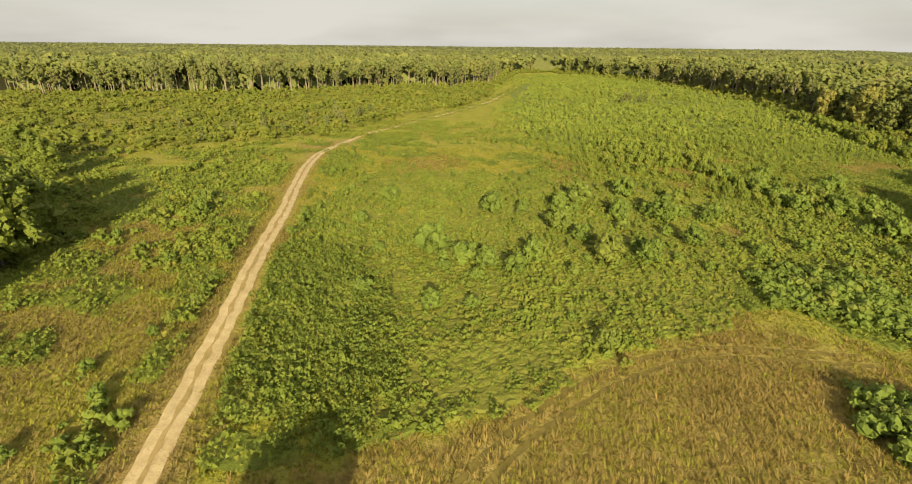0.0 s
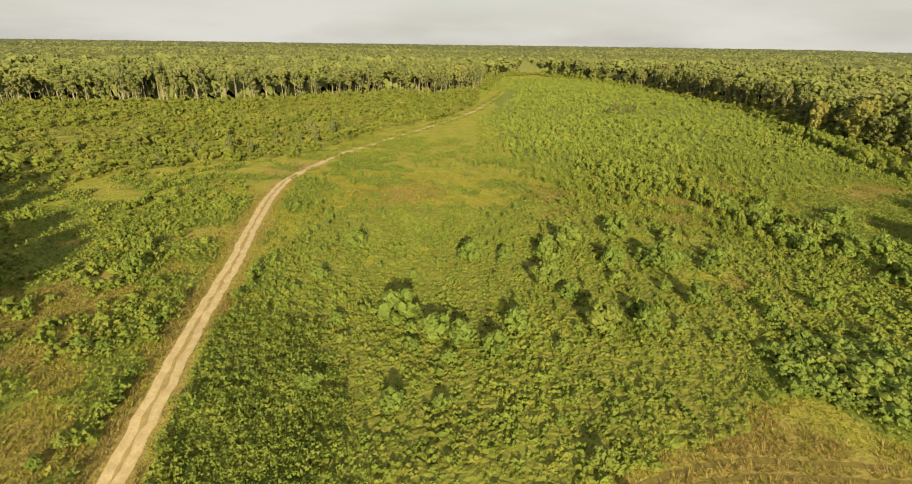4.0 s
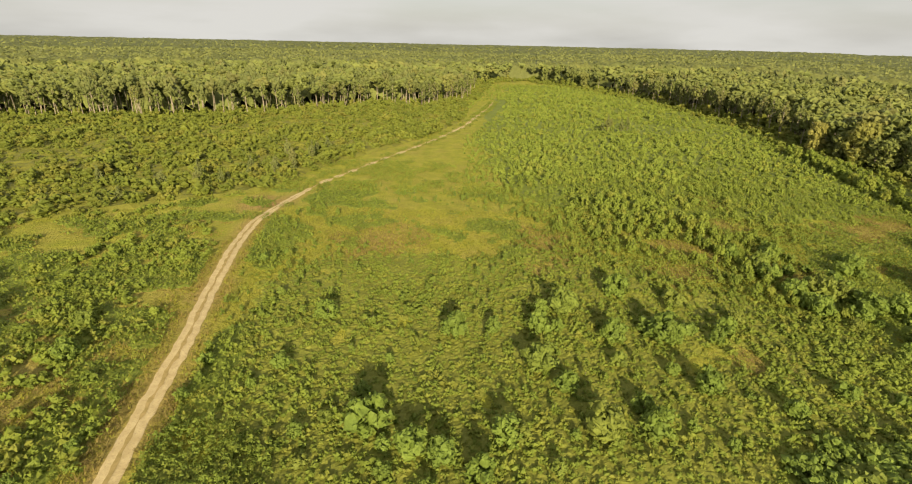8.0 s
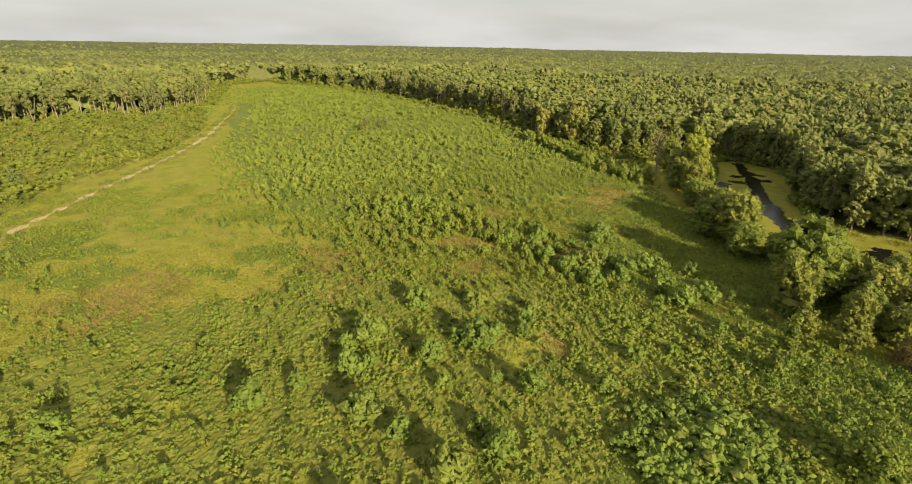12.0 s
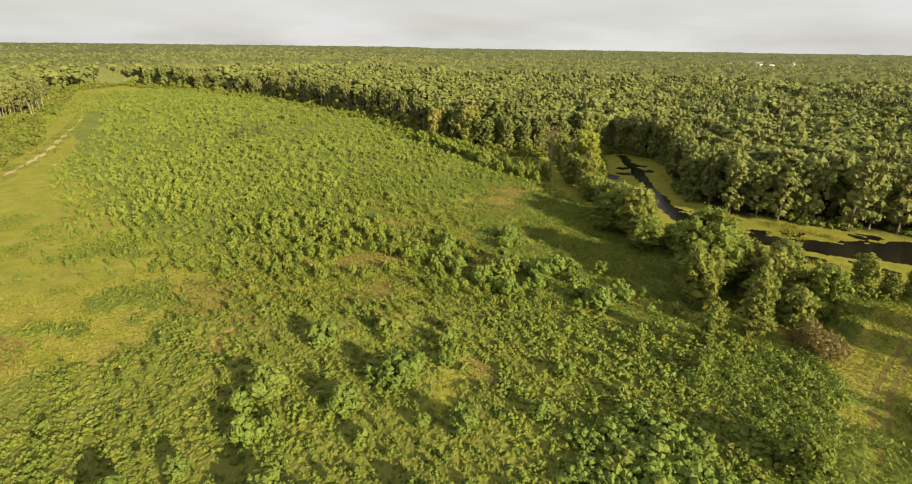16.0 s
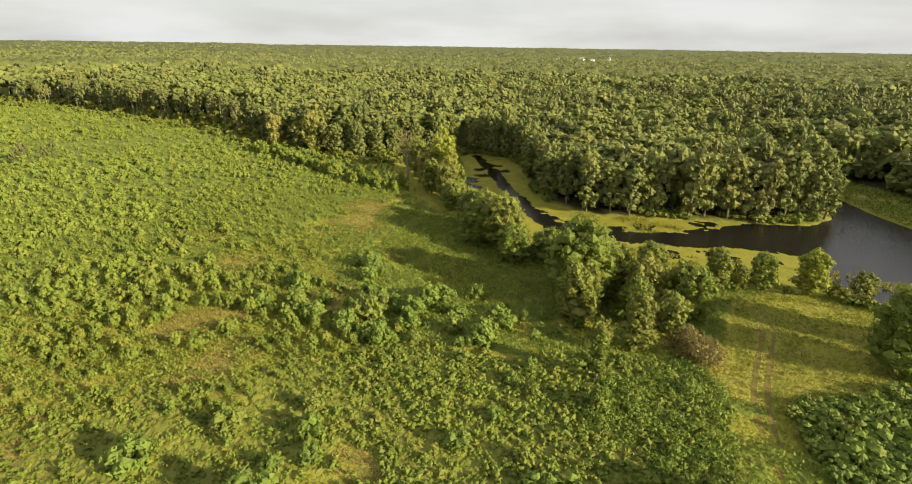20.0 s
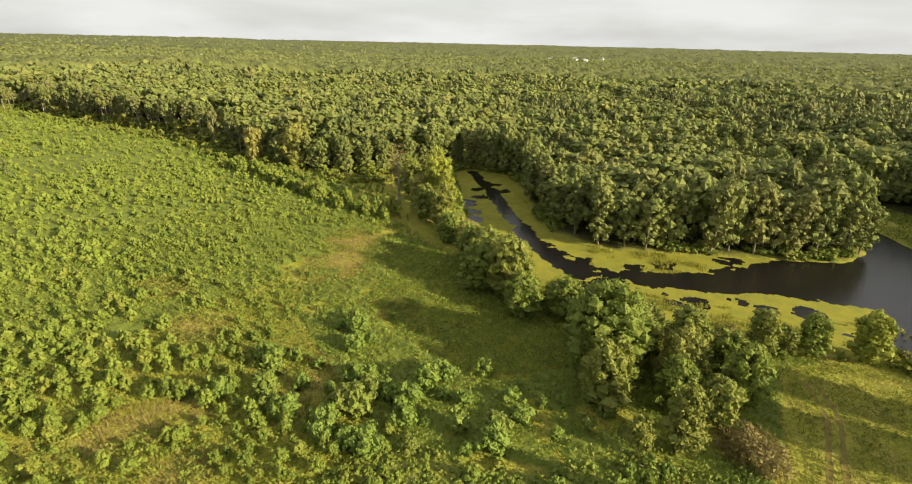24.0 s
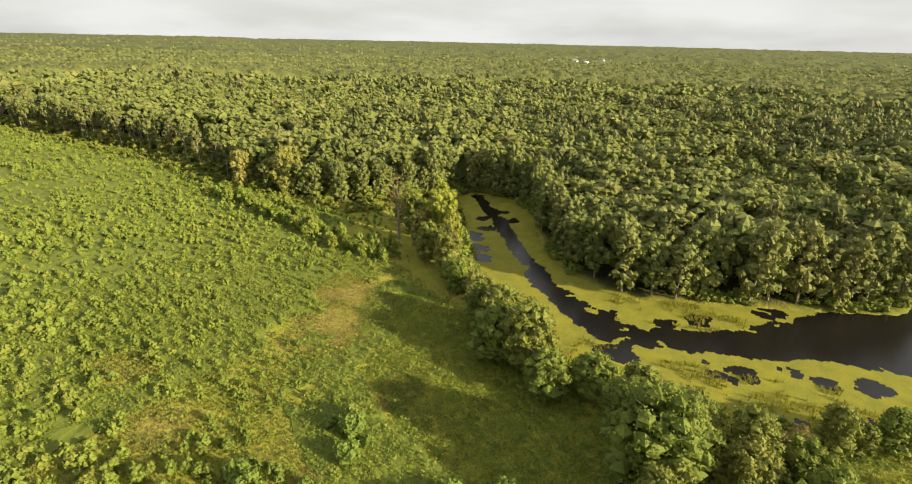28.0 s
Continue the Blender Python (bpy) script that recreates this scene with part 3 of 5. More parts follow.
PROFILE = [(-1.0, 0.0), (-0.8, 0.05), (-0.55, 0.0), (-0.25, 0.06), (0.0, 0.1), (0.25, 0.06), (0.55, 0.0), (0.8, 0.05), (1.0, 0.0)]
track = ribbon("dirt_track", TRACK, lambda y: 1.08 - (0.97 - 0.8 * smooth(0.42, 0.62, lump(y, 3 * y, 9, 2))) * smooth(126, 150, y), PROFILE, 0.03, SAND)
tagged(track, "pale sandy two-rut dirt track across the field", "track", kind="structure")

middle = ribbon("grassy_strip", TRACK, lambda y: 0.2 - 0.16 * smooth(122, 145, y), [(-1, 0), (0, 0.03), (1, 0)], 0.12, SOIL, 0.35)
tagged(middle, "worn grassy strip between the wheel ruts", "track", kind="structure")


def beside(line, gap):
    p = np.array(line, float)
    d = np.gradient(p, axis=0)
    d /= np.linalg.norm(d, axis=1, keepdims=True)
    return [(float(a), float(b)) for a, b in p + gap * np.stack([d[:, 1], -d[:, 0]], 1)]


for gap in (-0.8, 0.8):
    rut = ribbon("wheel_rut", beside(PATH_POND, gap), 0.32, [(-1, 0), (0, -0.02), (1, 0)], 0.03, MEADOW_RUT, 0.3)
    tagged(rut, "worn brown wheel rut through the meadow grass", "track", kind="structure")

for gap in (-0.85, 0.85):
    rut = ribbon("wheel_rut", beside(RUTS, gap), 0.3, [(-1, 0), (0, -0.02), (1, 0)], 0.03, MEADOW_RUT, 0.3)
    tagged(rut, "old wheel rut curving through straw-coloured grass", "track", kind="structure")

# ---- pond: water, duckweed, reeds ----
water = quads("water", np.array([(105, -50, 0), (285, -50, 0), (285, 185, 0), (105, 185, 0)]), np.array([[0, 1, 2, 3]]), WATER)
tagged(water, "still dark brown pond water reflecting the sky", "water", kind="structure")

CHANNEL = [(192, 165), (175, 147), (160, 134), (148, 122.5), (140.5, 115), (134, 106), (128, 95.5), (132, 87), (136.5, 78), (139.5, 72), (147, 64.5), (156, 52), (168, 30)]
CHANNEL_HALF = [2.5, 2.0, 1.2, 1.4, 2.6, 3.4, 4.6, 4.2, 3.6, 4.2, 7.0, 12.0, 20.0]


def open_water(x, y):
    """How far inside the open channel: above 0 is clear water."""
    best = np.full(x.shape, -99.0)
    for (ax, ay), (bx, by), ha, hb in zip(CHANNEL[:-1], CHANNEL[1:], CHANNEL_HALF[:-1], CHANNEL_HALF[1:]):
        dx, dy = bx - ax, by - ay
        k = np.clip(((x - ax) * dx + (y - ay) * dy) / (dx * dx + dy * dy), 0, 1)
        best = np.maximum(best, ha + (hb - ha) * k - np.hypot(x - ax - k * dx, y - ay - k * dy))
    return best


cell = 0.45
wx, wy = np.meshgrid(np.arange(108, 204, cell), np.arange(26, 176, cell))
clear = open_water(wx, wy) + 4.2 * (lump(wx, wy, 7, 4) - 0.5) + 1.6 * (lump(wx + 90, wy, 1.6, 2) - 0.5)
clear = np.maximum(clear, 12 * (lump(wx, wy + 40, 5.5, 3) - 0.8))
for sx, sy, sr in [(128.5, 73, 1.4), (133.4, 60.7, 1.3), (137, 54, 1.8), (138.5, 87.5, 1.4), (143.8, 82, 1.7), (155, 70, 2.6), (122.5, 92.5, 2.6), (166, 145, 2.0), (172, 150, 1.8), (180, 150, 2.4), (176, 143, 1.6), (156, 145.5, 3.0), (150, 139.5, 2.8), (146, 134.5, 2.2)]:
    clear = np.maximum(clear, sr - np.hypot((wx - sx) * 0.8 + (wy - sy) * 0.5, (wy - sy) * 0.75 - (wx - sx) * 0.5) + 4.2 * (lump(wx, wy, 3.2, 3) - 0.5))
clear = np.where(clear < 3.5, clear - 22 * np.clip(lump(wx + 31, wy, 3.6, 3) - 0.64, 0, 1), clear)
clear = np.maximum(clear, smooth(164, 180, wx) * smooth(64, 52, wy) * 9 - 3)
clear = np.maximum(clear, smooth(54, 32, wy) * 7 - 3.5 + 5 * (lump(wx, wy, 9, 3) - 0.5))
keep = (clear < 0) & (beyond(wx, wy, POND) < 1.5)
cell_ok = keep[:-1, :-1] & keep[1:, :-1] & keep[:-1, 1:] & keep[1:, 1:]
idx = np.arange(wx.size).reshape(wx.shape)
faces = np.stack([idx[:-1, :-1], idx[:-1, 1:], idx[1:, 1:], idx[1:, :-1]], -1)[cell_ok]
used, faces = np.unique(faces, return_inverse=True)
rng = np.random.default_rng(21)
v = np.stack([wx, wy, np.zeros_like(wx)], -1).reshape(-1, 3)[used]
v[:, :2] += rng.uniform(-0.16, 0.16, (len(v), 2))
v[:, 2] = 0.015 + 0.03 * rng.random(len(v))
weed = quads("duckweed", v, faces.reshape(-1, 4), WEED)
tagged(weed, "yellow-green mat of duckweed floating on the pond", "duckweed", kind="stuff")

# ---- plant patterns ----
rng = np.random.default_rng(5)
SAP_NEAR = [crown(300, 11, 1.15, 2.5, 0.0, 0.16, rng, 0.4, (3, 5), 0.55) for _ in range(8)]
SAP_MID = [crown(42, 6, 1.2, 2.1, -0.1, 0.25, rng, 0.4, (2, 4), 0.55) for _ in range(8)]
SAP_FAR = [crown(10, 4, 1.25, 2.0, -0.1, 0.36, rng, 0.35, (2, 4), 0.55, 1.1) for _ in range(8)]
BUSH_NEAR = [crown(320, 12, 1.35, 2.5, -0.25, 0.16, rng, 0.25, (3, 5), 0.55) for _ in range(6)]
BUSH_MID = [crown(64, 7, 1.5, 2.1, -0.3, 0.26, rng, 0.15, (2, 5), 0.55) for _ in range(8)]
THICKET_BUSH = [crown(46, 8, 1.6, 2.2, -0.3, 0.27, rng, 0.1, (2, 4), 0.6) for _ in range(10)]
BUSH_FAR = [crown(14, 5, 1.6, 2.2, -0.3, 0.36, rng, 0.15, (2, 4), 0.55) for _ in range(8)]
WEED_BUSH = [crown(30, 4, 0.62, 0.85, -0.12, 0.14, rng, 0.1, (2, 4), 0.6) for _ in range(10)]
TALL_WEED = [crown(44, 7, 0.6, 1.15, -0.05, 0.135, rng, 0.3, None, 0.8) for _ in range(8)]
LEAFY = [crown(12, 4, 0.5, 0.55, -0.03, 0.16, rng, 0.0, None, 0.8) for _ in range(8)]


def tuft(count, tall, wide, lean, rng):
    """A tuft of pointed blades."""
    a = rng.uniform(0, 2 * math.pi, count)
    base = np.stack([np.cos(a), np.sin(a), 0 * a], 1) * rng.uniform(0.02, 0.3, (count, 1))
    tip = base + np.stack([np.cos(a) * lean, np.sin(a) * lean, np.ones(count) * tall], 1) * rng.uniform(0.6, 1.2, (count, 1))
    across = np.stack([-np.sin(a), np.cos(a), 0 * a], 1) * wide
    v = np.stack([base - across, base + across, tip], 1).reshape(-1, 3)
    return v, np.concatenate([np.arange(3 * count).reshape(-1, 3), np.full((count, 1), -1)], 1)


TUFT = [tuft(9, 0.42, 0.05, 0.4, rng) for _ in range(6)]
LOW_TUFT = [tuft(6, 0.2, 0.07, 0.2, rng) for _ in range(6)]

tall_shrubs = lambda x, y: inside(x, y, TALL_SHRUBS)
off_track = lambda x, y, gap: away(x, y, TRACK) > gap


def dry_here(x, y):
    out = np.zeros(x.shape)
    x, y = x + 9 * (lump(x, y, 7, 2) - 0.5), y + 9 * (lump(x + 60, y, 7, 2) - 0.5)
    for sx, sy, sr in DRY_SPOTS:
        out = np.maximum(out, np.exp(-((x - sx) ** 2 + (y - sy) ** 2) / sr**2))
    return out


def plant_stuff(name, templates, x, y, scales, seed, mat, label, category):
    ob = scatter(name, templates, lay(x, y), scales, np.random.default_rng(seed), mat)
    return tagged(ob, label, category, kind="stuff")


# ---- young trees in the clearing ----
rng = np.random.default_rng(31)
x, y = spread(4, 155, 66, 530, 2.3, rng)
fringe = beyond(x, y, SAPLINGS)
ok = (fringe < 24) & (lump(x, y, 9, 3) + 0.2 * smooth(95, 200, y) + 0.12 * (rng.random(x.size) - 0.5) > 0.31 + 0.36 * smooth(-20, 20, fringe)) & (dry_here(x, y) < 0.35) & inside(x, y, OPEN) & ~inside(x, y, SHADED_LAWN)
ok &= (x - 0.7 * (y - 100) < 100) & ((y > 98) | (x > 34)) & (away(x, y, TRACK) > 9)
ok &= (y < 250) | (rng.random(x.size) < 0.6)
x, y = x[ok], y[ok]
size = (1 + 0.15 * (y > 290)) * rng.uniform(0.42, 1.0, len(x)) * (1 - 0.45 * smooth(-16, 16, fringe[ok])) * (0.7 + 0.5 * lump(x, y, 20, 2)) * (1 + 0.25 * np.exp(-(away(x, y, [(34, 146), (45, 143), (48, 126), (48, 105), (54, 90), (60, 82)]) / 8) ** 2))
order = np.argsort(y + 0.3 * np.abs(x - 45))
near, rest = order[:235], order[235:]
mid = rest[y[rest] < 165]
far = rest[y[rest] >= 165]
plant_stuff("sapling_growth", SAP_MID, x[mid], y[mid], size[mid], 32, SAPLING, "bright green young trees regrowing in the clearing", "saplings")
plant_stuff("sapling_growth", SAP_FAR, x[far], y[far], size[far], 33, SAPLING, "bright green young trees towards the forest edge", "saplings")


def two_part(name, parts, label, category, group):
    """A thing under an empty, at the origin, from (part name, (verts, faces), material) rows."""
    root = tagged(new(name), label, category, group)
    for part_name, (v, f), mat in parts:
        quads(part_name, v, f, mat, root, flat=part_name in ("crown", "leaves"))
    return root


def stem(h, r, rng):
    return tube([(0, 0, -0.2), (0.05, 0.03, h * 0.5), (0.0, 0.08, h)], (r, r * 0.7, r * 0.2), 4)


rng = np.random.default_rng(41)
sapling_kinds = [two_part("sapling", [("stem", stem(2.6, 0.045, rng), BARK), ("crown", t, SAPLING)],
                          "bright green leafy sapling standing in the grass", "sapling", "saplings in the clearing") for t in SAP_NEAR]


def plant(kinds, xs, ys, sizes, rng):
    """Stands the kinds at the places: each kind's first place takes the original, the others copies."""
    zs = height(xs, ys)
    free = list(kinds)
    for k, (px, py, pz, s) in enumerate(zip(xs, ys, zs, sizes)):
        m = pose(px, py, pz, rng.normal() * 3, rng.normal() * 3, rng.uniform(0, 360)) @ Matrix.Diagonal((s, s, s * rng.uniform(0.9, 1.15), 1))
        if k < len(free):
            free[k].matrix_basis = m
        else:
            copy_one(free[k % len(free)], m)


def copy_one(ob, m):
    made = copy_thing(ob, Matrix.Identity(4))
    made.matrix_basis = m
    return made


# a belt of taller ones along the lawn by the pond
bx, by = spread(112, 142, 148, 232, 3.0, rng)
ok = away(bx, by, [(127, 153), (125.5, 165), (129, 186), (131, 206), (130, 226)]) < 3.6
plant(sapling_kinds, np.concatenate([x[near], bx[ok][:60]]), np.concatenate([y[near], by[ok][:60]]), np.concatenate([size[near], rng.uniform(1.3, 2.0, len(bx[ok][:60]))]), rng)

def sapling_floor(x, y):
    c = 0.3 * lump(x, y, 9, 3) + 0.25 * smooth(6, -10, beyond(x, y, SAPLINGS)) - 0.27 - 0.5 * dry_here(x, y)
    return np.where((beyond(x, y, SHADED_LAWN) < 2) | (beyond(x, y, OPEN) > -2) | (away(x, y, TRACK) < 3), -1.0, c)


# ---- shrubs that stand alone, with their long shadows ----
LONE = [(-6.9, 64.7), (-2.5, 62.1), (0.8, 61.5), (7.1, 64.4), (17.4, 65.9), (-16.1, 85.9), (-31.6, 104.4), (-28.4, 107.1), (-24.5, 91.9), (1.5, 83.2), (17.6, 91.2),
        (27.1, 97.7), (35.5, 95.3), (12.2, 77), (23.5, 84.4), (30.2, 85.2), (32.1, 74.4), (23.3, 67.1), (-27.6, 74.2), (-27.3, 68),
        (-50.4, 63.9), (-37.9, 55.6), (-35.8, 55.9), (-30.6, 52), (-29.8, 46.6), (-30.6, 43.1), (-31.1, 40.9), (-33.1, 35.2), (-30, 32), (-32, 25.5)]
rng = np.random.default_rng(51)
bush_kinds = [two_part("shrub", [("stem", stem(1.4, 0.05, rng), BARK), ("leaves", t, BRIGHT_SHRUB)],
                       "rounded green leafy shrub in long grass", "shrub", "shrubs in the field") for t in BUSH_NEAR]
bx, by = np.array([p[0] for p in LONE]), np.array([p[1] for p in LONE])
sizes = rng.uniform(0.9, 1.45, len(bx)) * np.where(bx < -23, 0.55, 1.4)
x, y = spread(-26, 80, 46, 112, 6.2, rng)
ok = inside(x, y, WEEDY) & (y < 84 + 0.5 * x) & (lump(x, y, 11, 3) > 0.46) & ~inside(x, y, TALL_SHRUBS)
x2, y2 = spread(56, 84, 76, 120, 3.9, rng)
ok2 = (lump(x2, y2, 9, 2) > 0.34) & (y2 > 152 - x2) & (y2 < 196 - x2)
x3, y3 = spread(-75, -30, 26, 92, 8.0, rng)
ok3 = (lump(x3, y3, 9, 2) > 0.52) & (away(x3, y3, TRACK) > 4)
bx, by = np.concatenate([bx, x[ok], x2[ok2], x3[ok3]]), np.concatenate([by, y[ok], y2[ok2], y3[ok3]])
sizes = np.concatenate([sizes, rng.uniform(0.45, 1.35, len(bx) - len(sizes))])
sizes[(bx > 56) & (by > 80)] *= 1.35
shaded_gap = (bx > 82) & (by > 84)
bx, by, sizes = bx[~shaded_gap], by[~shaded_gap], sizes[~shaded_gap]
plant(bush_kinds, bx[:290], by[:290], sizes[:290], rng)

# small upright shrubs on the hilltop
x, y = spread(-34, 34, 66, 160, 3.5, rng)
ok = ~inside(x, y, SAPLINGS) & off_track(x, y, 3) & (lump(x, y, 9, 2) + 0.2 * rng.random(x.size) > 0.6) & ~inside(x, y, [(-20, 112), (6, 112), (8, 140), (-20, 140)])
x, y = x[ok][:230], y[ok][:230]
slim = [two_part("small_shrub", [("stem", stem(1.6, 0.03, rng), BARK), ("leaves", crown(110, 6, 0.55, 1.7, 0.0, 0.14, rng, 0.4, (2, 5)), DENSE)],
                 "small upright green shrub on the grassy hilltop", "shrub", "small shrubs on the hilltop") for _ in range(4)]
plant(slim, x, y, rng.uniform(0.5, 1.1, len(x)), rng)

# ---- thicket west of the track, up to the forest ----
rng = np.random.default_rng(61)
x, y = spread(-275, 12, 100, 375, 3.7, rng)
ok = inside(x, y, THICKET_AREA) & off_track(x, y, 4.5)
x, y = x[ok], y[ok]
size = (0.75 + 1.0 * rng.random(len(x)) ** 2) * (0.6 + 0.9 * lump(x, y, 16, 2))
plant_stuff("thicket", THICKET_BUSH, x, y, size, 62, THICKET, "dense green thicket of young broadleaf growth", "thicket")
x, y = spread(-140, -32, 48, 150, 3.6, rng)
ok = ~inside(x, y, THICKET_AREA) & off_track(x, y, 6) & (lump(x, y, 10, 3) > 0.50 - 0.1 * smooth(60, 110, y)) & (y > 60 - 0.2 * (x + 36))
x, y = x[ok], y[ok]
plant_stuff("scrub", BUSH_MID, x, y, rng.uniform(0.3, 0.85, len(x)), 63, SHRUB, "scattered low green scrub in straw-coloured grass", "scrub")

x, y = spread(-72, -25, 10, 66, 1.7, rng)
ok = off_track(x, y, 3.2) & (lump(x, y, 7, 3) > 0.58 - 0.1 * smooth(36, 24, y)) & (x < -24 - 0.2 * (y - 30))
plant_stuff("scrub", BUSH_MID, x[ok], y[ok], rng.uniform(0.25, 0.7, ok.sum()), 64, DENSE, "low dark green scrub in straw-coloured grass", "scrub")

x, y = spread(-80, -26, 44, 112, 1.35, rng)
ok = off_track(x, y, 3.2) & (x < -24 - 0.2 * (y - 40)) & (0.7 * lump(x, y, 9, 3) + 0.3 * lump(x + 40, y, 3, 2) > 0.5 + 0.06 * smooth(62, 48, y))
plant_stuff("scrub", WEED_BUSH, x[ok], y[ok], rng.uniform(0.7, 1.6, ok.sum()), 67, SHRUB, "green leafy scrub in the grass beside the track", "scrub")
x, y = spread(-62, -22, 8, 48, 0.8, rng)
ok = off_track(x, y, 3) & (x < -20 - 0.2 * (y - 30)) & (lump(x, y, 6, 3) > 0.47 + 0.12 * smooth(28, 46, y))
plant_stuff("low_weeds", LEAFY, x[ok], y[ok], rng.uniform(0.7, 1.6, ok.sum()), 66, DENSE, "dark green low weeds in the brown grass", "weeds")

# weeds that stand over the narrow track beyond the crest
x, y = spread(-48, 40, 126, 372, 0.8, rng)
gap = away(x, y, TRACK)
ok = (gap > 0.6) & (gap < 3.2) & (lump(y, 3 * y, 9, 2) < 0.53 + 0.08 * (rng.random(x.size) - 0.5))
plant_stuff("trackside_weeds", TALL_WEED, x[ok], y[ok], rng.uniform(0.4, 0.7, ok.sum()), 65, SHRUB, "green weeds standing beside the narrow track", "weeds")

# ---- tall leafy shrubs beside the track ----
rng = np.random.default_rng(71)
x, y = spread(-32, -5, 28, 65, 0.62, rng)
ok = smooth(6, -3, beyond(x, y, TALL_SHRUBS) + 9 * (lump(x, y, 6, 3) - 0.5)) > rng.random(x.size)
ok &= off_track(x, y, 2.3)
plant_stuff("tall_weeds", TALL_WEED, x[ok], y[ok], rng.uniform(0.7, 1.25, ok.sum()) * (0.65 + 0.7 * lump(x[ok], y[ok], 3, 2)), 72, DENSE, "dense dark green leafy shrubs beside the track", "shrubs")
# big clumps of shrubs towards the pond
CLUMP_BUSH = [crown(90, 9, 1.25, 1.9, -0.2, 0.16, rng, 0.1, (2, 5)) for _ in range(7)]
x, y = spread(30, 100, 22, 72, 1.35, rng)
CLUMPS = [[(36, 63), (35.5, 57), (41.6, 53.8), (47, 51.5), (52, 57.5), (53, 62.5), (50, 66.5), (41, 66.3)], [(82, 47), (88, 40), (95, 33), (88, 26), (74, 32), (70, 41)],
          [(34, 42.5), (32, 35), (36, 28), (46, 28), (46, 39)]]
ok = np.zeros(x.shape, bool)
for ring in CLUMPS:
    ok |= beyond(x, y, ring) < 1.6 * (lump(x, y, 5, 2) - 0.5)
rise = np.minimum.reduce([beyond(x, y, ring) for ring in CLUMPS])[ok]
plant_stuff("shrub_clump", CLUMP_BUSH, x[ok], y[ok], rng.uniform(0.7, 1.15, ok.sum()) * (1 + 0.5 * smooth(0, -6, rise)), 73, BRIGHT_SHRUB, "broad clump of leafy green bushes", "bushes")


def carpet(name, x0, x1, y0, y1, step, gap, tall, thick, seed, mat, label):
    """A close cover of rounded weeds: domes of leaves about gap apart, where thick(x, y) is above 0."""
    rng = np.random.default_rng(seed)
    nx, ny = int((x1 - x0) / gap) + 3, int((y1 - y0) / gap) + 3
    cx = x0 + (np.arange(nx)[None, :] - 1 + rng.uniform(0.05, 0.95, (ny, nx))) * gap
    cy = y0 + (np.arange(ny)[:, None] - 1 + rng.uniform(0.05, 0.95, (ny, nx))) * gap
    top = tall * rng.uniform(0.45, 1.2, (ny, nx)) * (0.6 + 0.8 * lump(cx, cy, 7 * gap, 2))
    wide = gap * rng.uniform(0.62, 1.0, (ny, nx))
    gx, gy = np.meshgrid(np.arange(x0, x1, step), np.arange(y0, y1, step))
    gx, gy = gx + rng.uniform(-0.3, 0.3, gx.shape) * step, gy + rng.uniform(-0.3, 0.3, gx.shape) * step
    ci, cj = np.clip(((gx - x0) / gap).astype(int) + 1, 1, nx - 2), np.clip(((gy - y0) / gap).astype(int) + 1, 1, ny - 2)
    rise = np.zeros(gx.shape)
    for di in (-1, 0, 1):
        for dj in (-1, 0, 1):
            a, b = cj + dj, ci + di
            d2 = ((gx - cx[a, b]) ** 2 + (gy - cy[a, b]) ** 2) / wide[a, b] ** 2
            rise = np.maximum(rise, top[a, b] * np.sqrt(np.clip(1 - d2, 0, 1)))
    cover = thick(gx, gy)
    rise = rise * smooth(-0.02, 0.06, cover) + 0.5 * tall * (rng.random(gx.shape) - 0.3) * smooth(-0.02, 0.06, cover) - 0.3 * smooth(0.01, -0.05, cover)
    gz = height(gx, gy) + rise
    idx = np.arange(gx.size).reshape(gx.shape)
    ok = cover > -0.04
    ok = ok[:-1, :-1] | ok[1:, :-1] | ok[:-1, 1:] | ok[1:, 1:]
    faces = np.stack([idx[:-1, :-1], idx[:-1, 1:], idx[1:, 1:], idx[1:, :-1]], -1)[ok]
    used, faces = np.unique(faces, return_inverse=True)
    ob = quads(name, np.stack([gx, gy, gz], -1).reshape(-1, 3)[used], faces.reshape(-1, 4), mat, flat=True)
    return tagged(ob, label, "weeds", kind="stuff")


def weedy_here(x, y):
    c = np.minimum(smooth(3, -3, beyond(x, y, WEEDY) + 6 * (lump(x, y, 6, 3) - 0.5) + 5 * (lump(x, y, 1.7, 2) - 0.5)) - 0.3, lump(x, y, 5, 3) - 0.3)
    return c + 0.06 - 0.35 * dry_here(x, y) * (0.4 + lump(x, y, 3, 2)) - (away(x, y, TRACK) < 2.2)


def tall_here(x, y):
    return smooth(1.5, -1.5, beyond(x, y, TALL_SHRUBS) + 1 - 9 * (lump(x, y, 6, 3) - 0.5) - 6 * (lump(x, y, 1.6, 2) - 0.5)) - 0.4 - (away(x, y, TRACK) < 2.4)


